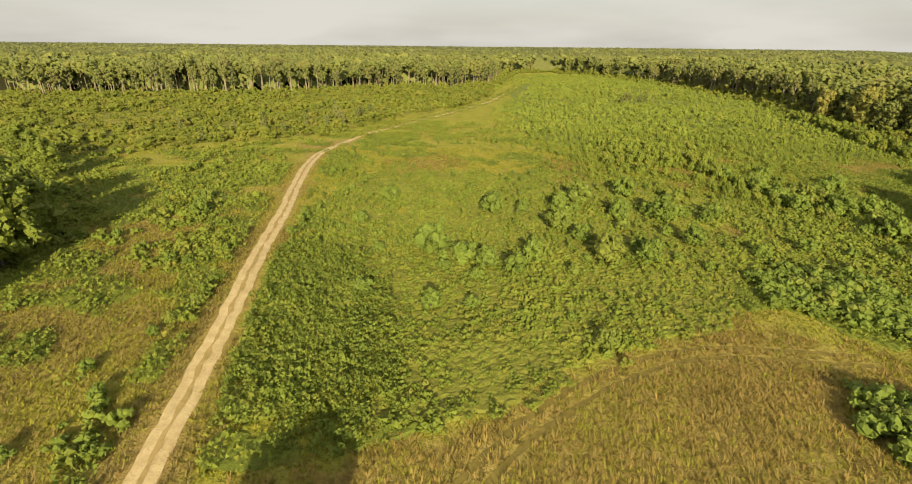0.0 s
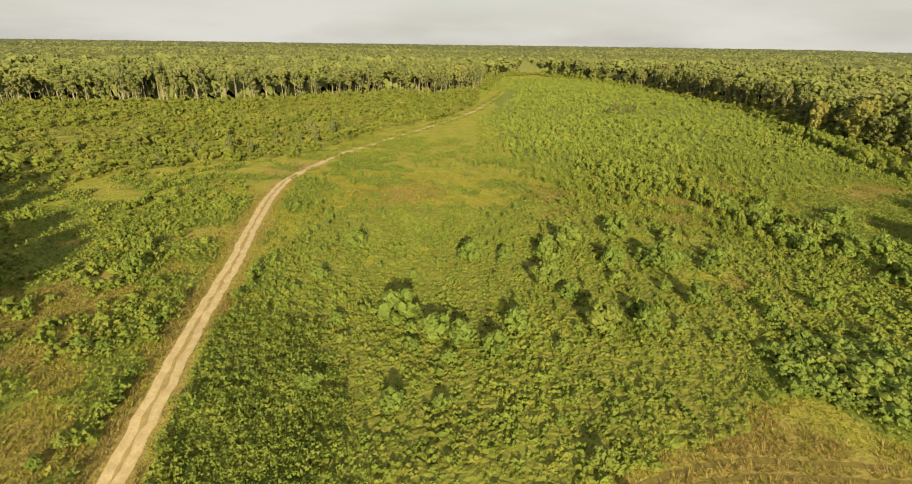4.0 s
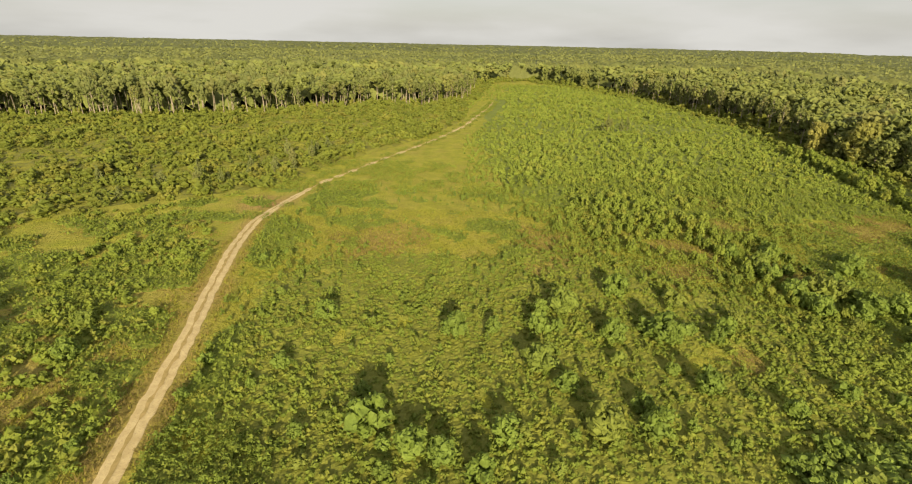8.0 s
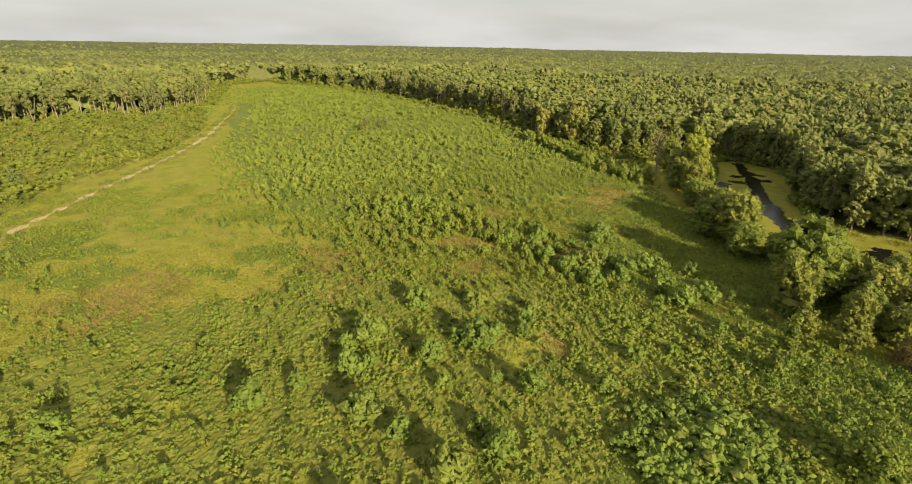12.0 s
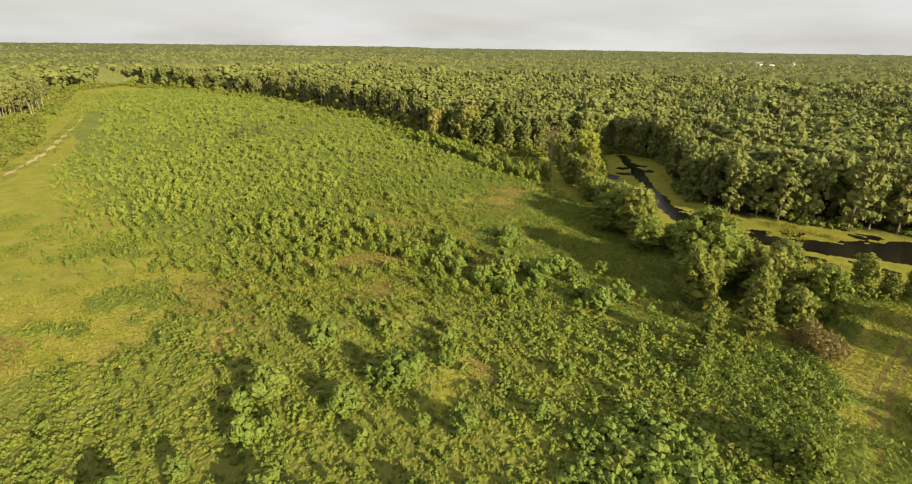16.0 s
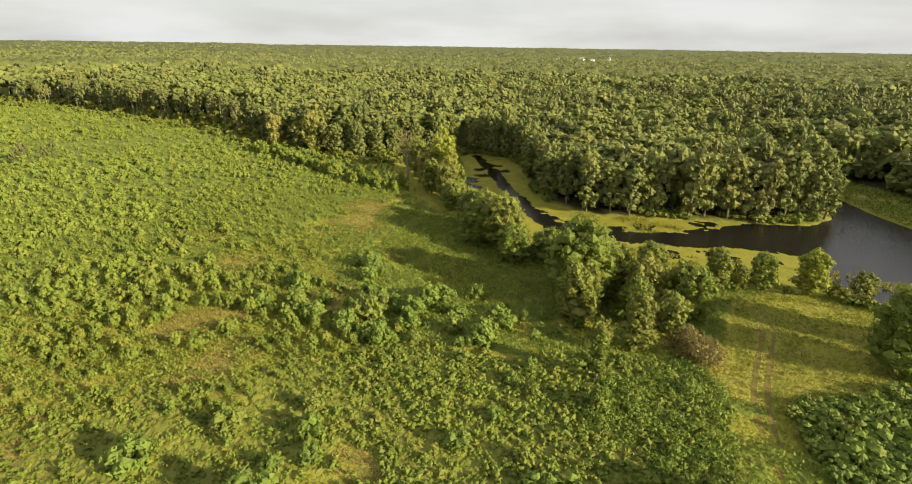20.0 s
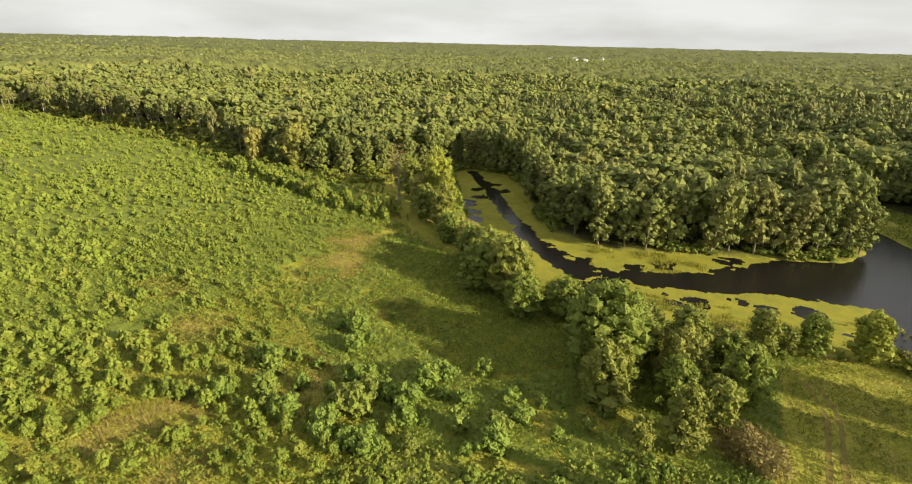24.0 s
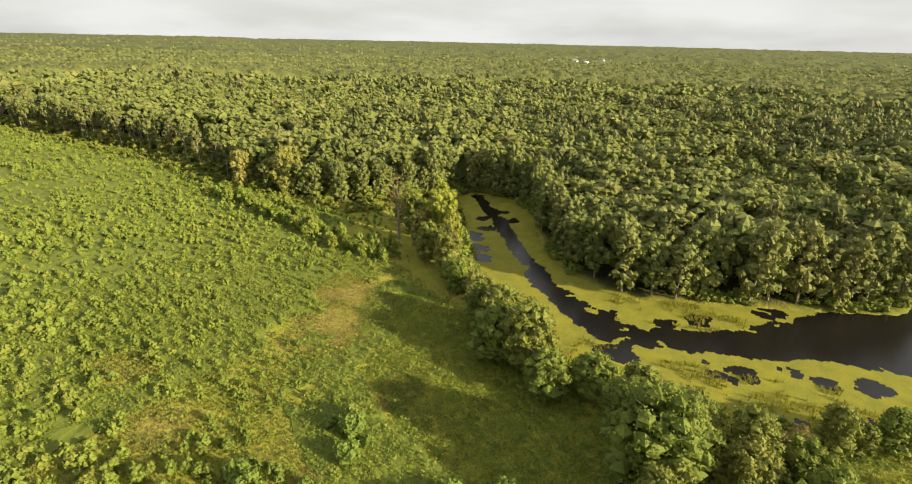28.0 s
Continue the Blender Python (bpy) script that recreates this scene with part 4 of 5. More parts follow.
def patchy_here(x, y):
    c = 0.8 * lump(x, y, 6, 3) + 0.2 * lump(x, y, 25, 2) - 0.45 - 0.22 * np.exp(-((x + 7) ** 2 + (y - 124) ** 2) / 600) - 0.10 * dry_here(x, y)
    c = c + 0.09 * ((x > 30) & (y > 86)) - 0.06 * (x < -30) * (y < 60)
    shut = (away(x, y, TRACK) < 3.0) | ~inside(x, y, OPEN) | (beyond(x, y, STRAW_FIELD) < 1) | (beyond(x, y, THICKET_AREA) < -3) | (beyond(x, y, WEEDY) < -1)
    shut |= (beyond(x, y, SHADED_LAWN) < 3 * (lump(x, y, 3, 2) - 0.5)) | (beyond(x, y, TALL_SHRUBS) < 2) | (beyond(x, y, POND) < 3.5) | (beyond(x, y, [(80, 34), (80, 55), (112, 57), (124, 42), (126, 28), (105, 18)]) < 0)
    return np.where(shut, -1.0, c)


carpet("sapling_undergrowth", 4, 150, 140, 520, 1.2, 1.5, 0.35, sapling_floor, 78, SHRUB, "green undergrowth between the young trees")
carpet("thicket_undergrowth", -276, 8, 104, 374, 1.5, 2.0, 0.9, lambda x, y: np.where(away(x, y, TRACK) < 4.5, -1.0, smooth(2, -4, beyond(x, y, THICKET_AREA)) - 0.3), 79, THICKET, "dense undergrowth of the thicket")
carpet("weed_carpet", -30, 86, 27, 116, 0.36, 0.85, 0.28, weedy_here, 74, SHRUB, "close carpet of leafy green weeds and brambles")
carpet("weed_carpet", -32, -4, 26, 66, 0.22, 0.6, 0.6, tall_here, 76, DENSE, "dense tall leafy shrubs beside the track")
carpet("weed_patches", -105, 120, 26, 150, 0.6, 0.9, 0.2, lambda x, y: patchy_here(x, y) - (beyond(x, y, SAPLINGS) < 4), 77, SHRUB, "patches of leafy weeds in the grass")
x, y = spread(-30, 86, 27, 116, 1.05, rng)
ok = weedy_here(x, y) > -0.02
place = lay(x[ok], y[ok])
tagged(scatter("leafy_weeds", WEED_BUSH, place, rng.uniform(0.6, 1.25, ok.sum()) * (0.45 + 0.75 * lump(x[ok], y[ok], 6, 2) + 0.35 * smooth(30, 60, x[ok]) * smooth(104, 84, y[ok])), np.random.default_rng(174), SHRUB), "leafy stems standing out of the weeds", "weeds", kind="stuff")
x, y = spread(-105, 125, 26, 185, 0.97, rng)
ok = patchy_here(x, y) > 0
tagged(scatter("leafy_weeds", LEAFY, lay(x[ok], y[ok]) + np.array((0, 0, 0.1)), rng.uniform(0.6, 1.5, ok.sum()), np.random.default_rng(175), SHRUB), "leafy stems standing out of the weeds", "weeds", kind="stuff")
x, y = spread(-34, 40, 98, 160, 1.5, rng)
ok = (weedy_here(x, y) <= 0) & off_track(x, y, 2.5) & (lump(x, y, 8, 3) - 0.3 * smooth(100, 124, y) * np.exp(-((x + 7) / 18) ** 2) + 0.3 * (rng.random(x.size) - 0.5) > 0.42)
tagged(scatter("leafy_weeds", WEED_BUSH, lay(x[ok], y[ok]), rng.uniform(0.3, 0.75, ok.sum()), np.random.default_rng(177), SHRUB), "low leafy weeds thinning out over the hilltop", "weeds", kind="stuff")
x, y = spread(-30, 86, 27, 116, 0.95, rng)
ok = inside(x, y, WEEDY) & (weedy_here(x, y) <= 0) & (rng.random(x.size) < 0.6) & off_track(x, y, 2.2)
tagged(scatter("leafy_weeds", LEAFY, lay(x[ok], y[ok]), rng.uniform(0.4, 1.0, ok.sum()), np.random.default_rng(176), SHRUB), "low leafy weeds in the gaps of the cover", "weeds", kind="stuff")
x, y = spread(56, 90, 46, 74, 0.66, rng)
ok = beyond(x, y, [(59, 55), (63, 69), (75, 65), (86, 58.5), (82, 52.5), (68, 50)]) < 5 * (lump(x, y, 4, 3) - 0.5)
plant_stuff("tall_weeds", TALL_WEED, x[ok], y[ok], rng.uniform(0.7, 1.2, ok.sum()) * (0.6 + 0.8 * lump(x, y, 4, 2)[ok]), 80, BRIGHT_SHRUB, "tall dark green weeds at the edge of the meadow", "weeds")
# bushes along the forest edge and the pond bank
x, y = spread(-270, 200, -20, 610, 3.4, rng)
rim, bank = beyond(x, y, OPEN), beyond(x, y, POND)
ok = (rim > np.where((x > 10) & (y > 175), -9, -5)) & (rim < np.where(x < 10, 20, 13)) & (bank > 1.2) & (rng.random(x.size) < np.where(rim > 9, 0.7, 0.8))
big = rng.uniform(0.6, 1.5, x.size) * (1 + (0.9 * (x > 10) + 0.4) * rng.random(x.size) ** 2 * (rim > 0))
for pick, kinds, seed in ((ok & (x > 10) & (y < 270), THICKET_BUSH, 78), (ok & ~((x > 10) & (y < 270)), BUSH_FAR, 178)):
    plant_stuff("edge_bushes", kinds, x[pick], y[pick], big[pick], seed, THICKET, "leafy bushes along the forest edge", "bushes")
x, y = spread(76, 200, 40, 180, 2.0, rng)
bank = beyond(x, y, POND)
ok = (bank > 0.6) & (bank < 3 + 5 * lump(x, y, 9, 2)) & (lump(x, y, 8, 2) > 0.4) & (away(x, y, [(108, 54), (120, 42)]) > 5)
plant_stuff("bank_bushes", BUSH_MID, x[ok], y[ok], rng.uniform(0.6, 1.35, ok.sum()), 79, POND_TREE, "leafy bushes along the pond bank", "bushes")

# ---- grasses ----
rng = np.random.default_rng(81)
x, y = spread(-19, 64, -8, 56, 0.42, rng)
rut = np.abs(away(x, y, RUTS) - 0.85) > 0.42
ok = (beyond(x, y, STRAW_FIELD) < 0.5 + 7 * (lump(x, y, 2.5, 3) - 0.5)) & off_track(x, y, 1.6) & rut & (lump(x, y, 4, 3) > 0.25) & (rng.random(x.size) < smooth(-8, 16, y) * smooth(64, 50, x))
green_share = ok & (0.6 * lump(x, y, 5, 3) + 0.4 * rng.random(x.size) > 0.58)
ok &= ~green_share
plant_stuff("straw_grass", TUFT, x[ok], y[ok], rng.uniform(0.55, 1.25, ok.sum()), 82, STRAW, "tall straw-coloured dry grass", "grass")
plant_stuff("green_grass", TUFT, x[green_share], y[green_share], rng.uniform(0.5, 1.0, green_share.sum()), 85, GRASS, "green grass mixed into the dry field", "grass")
x, y = spread(-66, -18, 10, 70, 0.46, rng)
ok = off_track(x, y, 1.4) & ~tall_shrubs(x, y) & (x < -17 - 0.2 * (y - 30)) & (lump(x, y, 5, 3) > 0.2)
green_share = ok & (0.7 * lump(x, y, 8, 3) + 0.3 * rng.random(x.size) > 0.47 + 0.2 * smooth(5, 2, away(x, y, TRACK)))
plant_stuff("green_grass", TUFT, x[green_share], y[green_share], rng.uniform(0.45, 0.9, green_share.sum()), 87, GRASS, "olive green grass beside the track", "grass")
ok &= ~green_share
plant_stuff("straw_grass", TUFT, x[ok], y[ok], rng.uniform(0.5, 1.05, ok.sum()), 88, BROWN_GRASS, "brown seeding grass beside the track", "grass")
x, y = spread(-95, -24, 66, 125, 0.75, rng)
ok = off_track(x, y, 1.5) & ~tall_shrubs(x, y) & (x < -20 - 0.2 * (y - 30)) & (lump(x, y, 6, 3) > 0.36)
plant_stuff("straw_grass", TUFT, x[ok], y[ok], rng.uniform(0.4, 0.95, ok.sum()), 83, STRAW, "straw-coloured grass along the track", "grass")
x, y = spread(-42, 128, 26, 140, 0.7, rng)
ok = off_track(x, y, 1.5 - 0.9 * smooth(130, 150, y)) & ~inside(x, y, STRAW_FIELD) & ~tall_shrubs(x, y) & (beyond(x, y, POND) > 2) & ~(inside(x, y, WEEDY) & (lump(x, y, 7, 3) > 0.28)) & (y < 135)
ok &= np.abs(away(x, y, PATH_POND) - 0.75) > 0.35
plant_stuff("green_grass", LOW_TUFT, x[ok], y[ok], rng.uniform(0.6, 1.4, ok.sum()), 84, GRASS, "short yellow-green grass over the field", "grass")

# lush growth on the lawn below the bank trees, its dark green deepening their shade
x, y = spread(76, 124, 80, 145, 0.62, rng)
ok = (beyond(x, y, SHADED_LAWN) < 3 * (lump(x, y, 4, 2) - 0.4)) & (rng.random(x.size) < 0.9)
plant_stuff("lush_weeds", LEAFY, x[ok], y[ok], rng.uniform(0.6, 1.3, ok.sum()), 86, DENSE, "low lush weeds, coloured dark to deepen the trees' shade", "weeds")

# brown grass on the dry spots, low herbs in the meadow by the pond
x, y = spread(-30, 120, 60, 156, 0.58, rng)
ok = (dry_here(x, y) > 0.22) & (0.6 * lump(x, y, 3, 2) + 0.4 * rng.random(x.size) > 0.33) & off_track(x, y, 2)
plant_stuff("brown_grass", TUFT, x[ok], y[ok], rng.uniform(0.5, 1.1, ok.sum()), 90, BROWN_GRASS, "brown seeding grass on the dry spots", "grass")
x, y = spread(64, 126, 26, 60, 0.85, rng)
ok = inside(x, y, [(64, 42), (84, 52), (112, 57), (124, 42), (126, 28), (105, 18), (86, 30)]) & (np.abs(away(x, y, PATH_POND) - 0.8) > 0.5) & (lump(x, y, 5, 3) > 0.4)
plant_stuff("meadow_herbs", LEAFY, x[ok], y[ok], rng.uniform(0.4, 1.0, ok.sum()), 91, SHRUB, "low green herbs in the meadow", "weeds")
x, y = spread(84, 94, 54, 64, 0.8, rng)
ok = np.hypot(x - 88.5, y - 59) < 4.2
plant_stuff("dead_brush", TALL_WEED, x[ok], y[ok], rng.uniform(0.6, 1.5, ok.sum()), 92, BROWN_TREE, "dead brown brush under the bank trees", "brush")

# marsh plants beyond the bay
x, y = spread(180, 248, -45, 60, 1.15, rng)
ok = inside(x, y, MARSH) & (beyond(x, y, POND) > 0.3) & (lump(x, y, 6, 3) > 0.36)
plant_stuff("marsh_weeds", LEAFY, x[ok], y[ok], rng.uniform(0.9, 2.0, ok.sum()), 89, DENSE, "dark green marsh weeds between water and forest", "weeds")

# ---- reeds in the shallows ----
rng = np.random.default_rng(88)
x, y = spread(108, 150, 28, 100, 0.7, rng)
bank = beyond(x, y, POND)
ok = (bank < 0.4) & (bank > -13) & (open_water(x, y) < -0.5) & (lump(x, y, 4, 3) > 0.56 - 0.12 * smooth(-3, 0, bank))
REED = [tuft(9, 1.0, 0.07, 0.2, rng) for _ in range(5)]
place = np.stack([x[ok], y[ok], np.full(ok.sum(), -0.1)], -1)
tagged(scatter("reeds", REED, place, rng.uniform(0.5, 1.1, ok.sum()), rng, GRASS), "green reeds standing in the duckweed", "reeds", kind="stuff")

# ---- trees round the pond ----
def tree(x, y, h, r, leaves, label, rng, count=420, taper=0.15, foot=0.12, size=0.21, bark=BARK, lobes=14, limbs=7, name="tree", category="tree", group="trees by the pond"):
    bark = PALE_BARK if leaves in (BROWN_TREE, GOLD_TREE) else bark
    root = thing(name, x, y, label, category, group)
    stem_bit, *limb_bits = limbs_of(h * 0.9, 0.022 * h, rng, limbs, r * 0.85, 6, max(foot, 0.15))
    trunk = quads("trunk", *stem_bit, bark, root)
    for bit in limb_bits:
        quads("limb", *bit, bark, trunk)
    sparse = leaves is BROWN_TREE
    mass = None if sparse and count < 400 else (2, 5)
    masses = int(lobes + r * 8)
    if r > 2.3 and not sparse:
        skirt = crown(int(count * 1.5), masses - 8, r * 1.0, h * 0.62, -0.3, size, rng, 0.0, mass, 0.65, 1.15)
        cv, cf = join(skirt, crown(int(count * 3.4), masses + 10, r * 1.05, h * 0.76, h * 0.24, size, rng, taper + 0.1, mass, 0.65, 1.15))
    else:
        cv, cf = crown(int(count * 2.6), masses, r, h * (1 - foot), h * foot, size, rng, taper + 0.1, mass, 0.6)
    quads("crown", cv, cf, leaves, root, flat=True)
    return root


rng = np.random.default_rng(91)
DEEP, OLIVE, TAN = "leafy green tree on the pond bank", "pale olive willow on the pond bank", "half-bare browning tree on the pond bank"
for px, py, h, r, leaves, label, count, taper in [
        (93, 79.5, 16, 7.0, POND_TREE, "large full green tree beside the clearing", 1400, 0.1), (86, 77, 11, 4.2, POND_TREE, DEEP, 620, 0.15),
        (107, 92, 7.5, 4.0, POND_TREE, DEEP, 520, 0.05), (109.5, 85, 7, 3.6, PALE_TREE, OLIVE, 420, 0.05), (103, 86, 8, 3.8, POND_TREE, DEEP, 480, 0.05), (100, 77, 11, 4.2, POND_TREE, DEEP, 620, 0.1),
        (106, 77, 8, 3.4, PALE_TREE, OLIVE, 420, 0.1), (97, 69.5, 10.5, 3.8, PALE_TREE, OLIVE, 520, 0.1), (91.5, 69, 9, 3.4, POND_TREE, DEEP, 460, 0.1), (92, 63.5, 7.5, 3.0, PALE_TREE, OLIVE, 380, 0.1),
        (104, 64, 8, 3.2, POND_TREE, DEEP, 420, 0.1), 
        (79.3, 70.5, 6, 2.2, POND_TREE, DEEP, 360, 0.3), 
        (102, 70, 11.5, 3.7, PALE_TREE, OLIVE, 620, 0.1), (83.5, 66.3, 10.5, 2.7, PALE_TREE, "slender yellowing tree beside brown scrub", 460, 0.35),
        (98, 61.5, 10, 3.4, POND_TREE, DEEP, 520, 0.1), (87.5, 60, 5, 2.3, BROWN_TREE, TAN, 360, 0.1),  (86, 57.5, 4, 3.0, BROWN_TREE, "brown dying bush near the track", 300, 0.0),
        (113.5, 112, 10.5, 5.2, PALE_TREE, OLIVE, 760, 0.1), (107, 103, 13, 5.4, POND_TREE, DEEP, 1000, 0.1), (102.5, 98, 8.5, 4, POND_TREE, DEEP, 520, 0.1),
        (120, 121, 8.5, 3.6, PALE_TREE, OLIVE, 520, 0.1), (106, 109.5, 10.5, 4.6, POND_TREE, DEEP, 620, 0.1),
        (128.5, 129.5, 7, 2.9, PALE_TREE, OLIVE, 320, 0.1), (131, 136, 12.5, 4.0, PALE_TREE, OLIVE, 620, 0.2), (124, 129, 8, 3.2, POND_TREE, DEEP, 380, 0.1),
        (141, 144.5, 19.5, 4.8, YELLOW_TREE, "tall bright yellow-green tree on the pond bank", 760, 0.15), (137.5, 139.5, 14, 3.9, YELLOW_TREE, "pale yellowing tree on the pond bank", 700, 0.2), (133, 143, 11, 3.6, PALE_TREE, OLIVE, 500, 0.15), 
        (139.5, 158, 19, 4.4, BROWN_TREE, "half-bare tan tree with thin twigs", 380, 0.1), (138.5, 149, 12.5, 4.0, GOLD_TREE, OLIVE, 480, 0.1), (148, 150, 14, 3.6, POND_TREE, DEEP, 460, 0.15), (147, 159, 13, 4, POND_TREE, DEEP, 480, 0.1), (152, 166, 13, 4, POND_TREE, DEEP, 480, 0.1),
        (113, 60.5, 9, 2.5, PALE_TREE, OLIVE, 400, 0.1), (119, 53.5, 8.2, 2.6, POND_TREE, DEEP, 400, 0.1), (122, 46, 10, 2.9, YELLOW_TREE, "bright green tree on the pond bank", 520, 0.1),
        (116, 57, 6, 1.8, PALE_TREE, OLIVE, 240, 0.1), (125, 38, 6, 2.3, PALE_TREE, "thin half-bare tree at the water's edge", 150, 0.1),
        (108, 65, 7.5, 2.4, BROWN_TREE, TAN, 260, 0.1), (100, 34.5, 14, 5.0, DENSE, "large dark green tree in the meadow", 1100, 0.15), (111, 26, 14.5, 5, DENSE, "large dark green tree in the meadow", 900, 0.15),
        (102, 22, 12, 4.6, DENSE, "large dark green tree in the meadow", 800, 0.15), (146.5, 211, 17, 5.6, GOLD_TREE, "broad yellowing tree before the forest", 820, 0.1), (140.5, 227, 14, 4.4, GOLD_TREE, "broad yellowing tree before the forest", 560, 0.1)]:
    tree(px, py, h, r, leaves, label, rng, count, taper, 0.04 if leaves is not DENSE else 0.06)
k = 0
bank_line = [(150, 146), (134, 134), (121, 119), (110, 104)]
for (ax, ay), (cx, cy) in zip(bank_line[:-1], bank_line[1:]):
    for f in (0.3, 0.75):
        k += 1
        h = rng.uniform(5.5, 10.5)
        tree(ax + (cx - ax) * f - (3.5 if k % 2 else 0.5) + rng.normal() * 0.8, ay + (cy - ay) * f + (2.5 if k % 2 else 0) + rng.normal() * 0.8, h, rng.uniform(2.6, 4.2),
             (PALE_TREE, POND_TREE, POND_TREE)[k % 3], (OLIVE, DEEP, DEEP)[k % 3], rng, 420, 0.12, 0.03)
tree(71.2, 68, 8.2, 1.9, POND_TREE, "young pointed green tree at the edge of the weeds", rng, 420, 0.6, 0.03, 0.32)
tree(64.5, 65.5, 4.8, 1.5, POND_TREE, "young pointed green tree at the edge of the weeds", rng, 260, 0.6, 0.03, 0.3)
tree(57.5, 50.5, 5.2, 3.0, POND_TREE, "broad low green tree beside the bushes", rng, 560, 0.1, 0.03)
# trees at the west edge of the field
for px, py, h, r in [(-57, 53, 12, 5), (-68, 63, 13, 5.4), (-60, 60, 11, 4.8), (-66, 54, 12, 5), (-58, 43, 13.5, 5), (-65, 35, 13.5, 5.2), (-72, 66, 10.5, 4.6), (-92, 97, 11, 3.6), (-98, 94, 11.5, 4.2), (-84, 92, 9, 3.6), (-54, 33, 12, 4.6)]:
    tree(px, py, h, r, POND_TREE, "full green tree at the field's edge", rng, 560, 0.15, 0.06, group="trees at the field's edge")
# the tree behind the start, known by its shadow
tree(-8.2, -4, 15.6, 3.7, DENSE, "dense dark green tree beside the straw field", rng, 900, 0.0, 0.0, 0.6, group="trees at the field's edge")

# ---- forest ----
rng = np.random.default_rng(101)
x, y = spread(-620, 760, -100, 760, 4.9, rng)
az_here = np.degrees(np.arctan2(x - 10, y - 30))
reach = np.hypot(x - 30, y - 60)
ok = (reach < 690) & (az_here > -48) & (az_here < 116) & (rng.random(x.size) < 1 - 0.28 * (reach > 195) - 0.32 * (reach > 400) - 0.35 * smooth(520, 690, reach)) & (beyond(x, y, POND) > 1.0) & ~inside(x, y, OPEN) & ~inside(x, y, MARSH)
x, y, reach = x[ok], y[ok], reach[ok]
edge = beyond(x, y, OPEN)
shore = beyond(x, y, POND)
pine = lump(x, y, 38, 3) + 0.25 * (rng.random(len(x)) - 0.5) > 0.55
size = rng.uniform(0.88, 1.1, len(x)) * (0.86 + 0.28 * lump(x, y, 40, 2))
LEAF_A = [crown(150, 18, 4.4, 5.8, 8.4, 0.32, rng, 0.1, (2, 5), 0.55, 1.1) for _ in range(8)]
LEAF_B = [crown(26, 9, 4.4, 5.4, 8.8, 0.55, rng, 0.1, (2, 4), 0.55, 1.1) for _ in range(8)]
LEAF_C = [crown(6, 5, 5.0, 5.2, 9.0, 0.9, rng, 0.1, (2, 3), 0.55, 1.15) for _ in range(8)]
PINE_A = [crown(140, 17, 3.4, 7.0, 7.8, 0.3, rng, 0.3, (2, 5), 0.55, 1.1) for _ in range(8)]
PINE_B = [crown(26, 9, 3.5, 6.4, 8.2, 0.5, rng, 0.3, (2, 4), 0.55, 1.1) for _ in range(8)]
PINE_C = [crown(6, 5, 4.3, 6.0, 8.5, 0.85, rng, 0.3, (2, 3), 0.55, 1.15) for _ in range(8)]
EDGE_LOW = [join(crown(50, 9, 3.3, 9.0, -0.2, 0.38, rng, 0.0, (2, 5), 0.6, 1.1), crown(100, 14, 4.0, 7.0, 7.2, 0.38, rng, 0.15, (2, 5), 0.6, 1.05)) for _ in range(7)]
# the closed lower storey that shows between the crowns
ux, uy = np.meshgrid(np.arange(-610, 720, 3.1), np.arange(-130, 750, 3.1))
ux, uy = ux + rng.uniform(-1.1, 1.1, ux.shape), uy + rng.uniform(-1.1, 1.1, ux.shape)
u_reach, u_turn = np.hypot(ux - 30, uy - 60), np.degrees(np.arctan2(ux - 10, uy - 30))
u_in = (u_reach < 600) & (u_turn > -48) & (u_turn < 116)
u_edge = np.zeros(ux.shape)
u_edge[u_in] = np.minimum(beyond(ux[u_in], uy[u_in], OPEN), beyond(ux[u_in], uy[u_in], POND))
u_in &= (u_edge > 18) & (beyond(ux, uy, MARSH) > 5)
uz = height(ux, uy) + 0.2 + 9.2 * smooth(19, 25, u_edge) + 1.0 * rng.random(ux.shape) + 1.6 * (lump(ux, uy, 7, 2) - 0.5)
idx = np.arange(ux.size).reshape(ux.shape)
u_ok = u_in[:-1, :-1] & u_in[1:, :-1] & u_in[:-1, 1:] & u_in[1:, 1:]
u_faces = np.stack([idx[:-1, :-1], idx[:-1, 1:], idx[1:, 1:], idx[1:, :-1]], -1)[u_ok]
u_used, u_faces = np.unique(u_faces, return_inverse=True)
tagged(quads("forest_understorey", np.stack([ux, uy, uz], -1).reshape(-1, 3)[u_used], u_faces.reshape(-1, 4), FOREST), "lower leafy storey of the forest between the crowns", "forest", kind="stuff")
front = ((edge < 6) | (shore < 6.5)) & (reach < 420)
west_ids = np.flatnonzero(front & (x < 10))
east_ids = np.flatnonzero(front & (x >= 10))
west_ids = west_ids[np.argsort(edge[west_ids])][:175]
east_ids = east_ids[np.argsort(reach[east_ids])][:160]
front_ids = np.concatenate([west_ids, east_ids])
is_front = np.zeros(len(x), bool)
is_front[front_ids] = True
low_edge = ((edge < 8) | (shore < 9) | (beyond(x, y, MARSH) < 9)) & ~is_front & (x > -20) & ((y < 330) | (lump(x, y, 12, 2) > 0.5))
plant_stuff("forest_rim", EDGE_LOW, x[low_edge], y[low_edge], size[low_edge], 101, FOREST, "leafy trees closing the forest edge down to the ground", "forest")
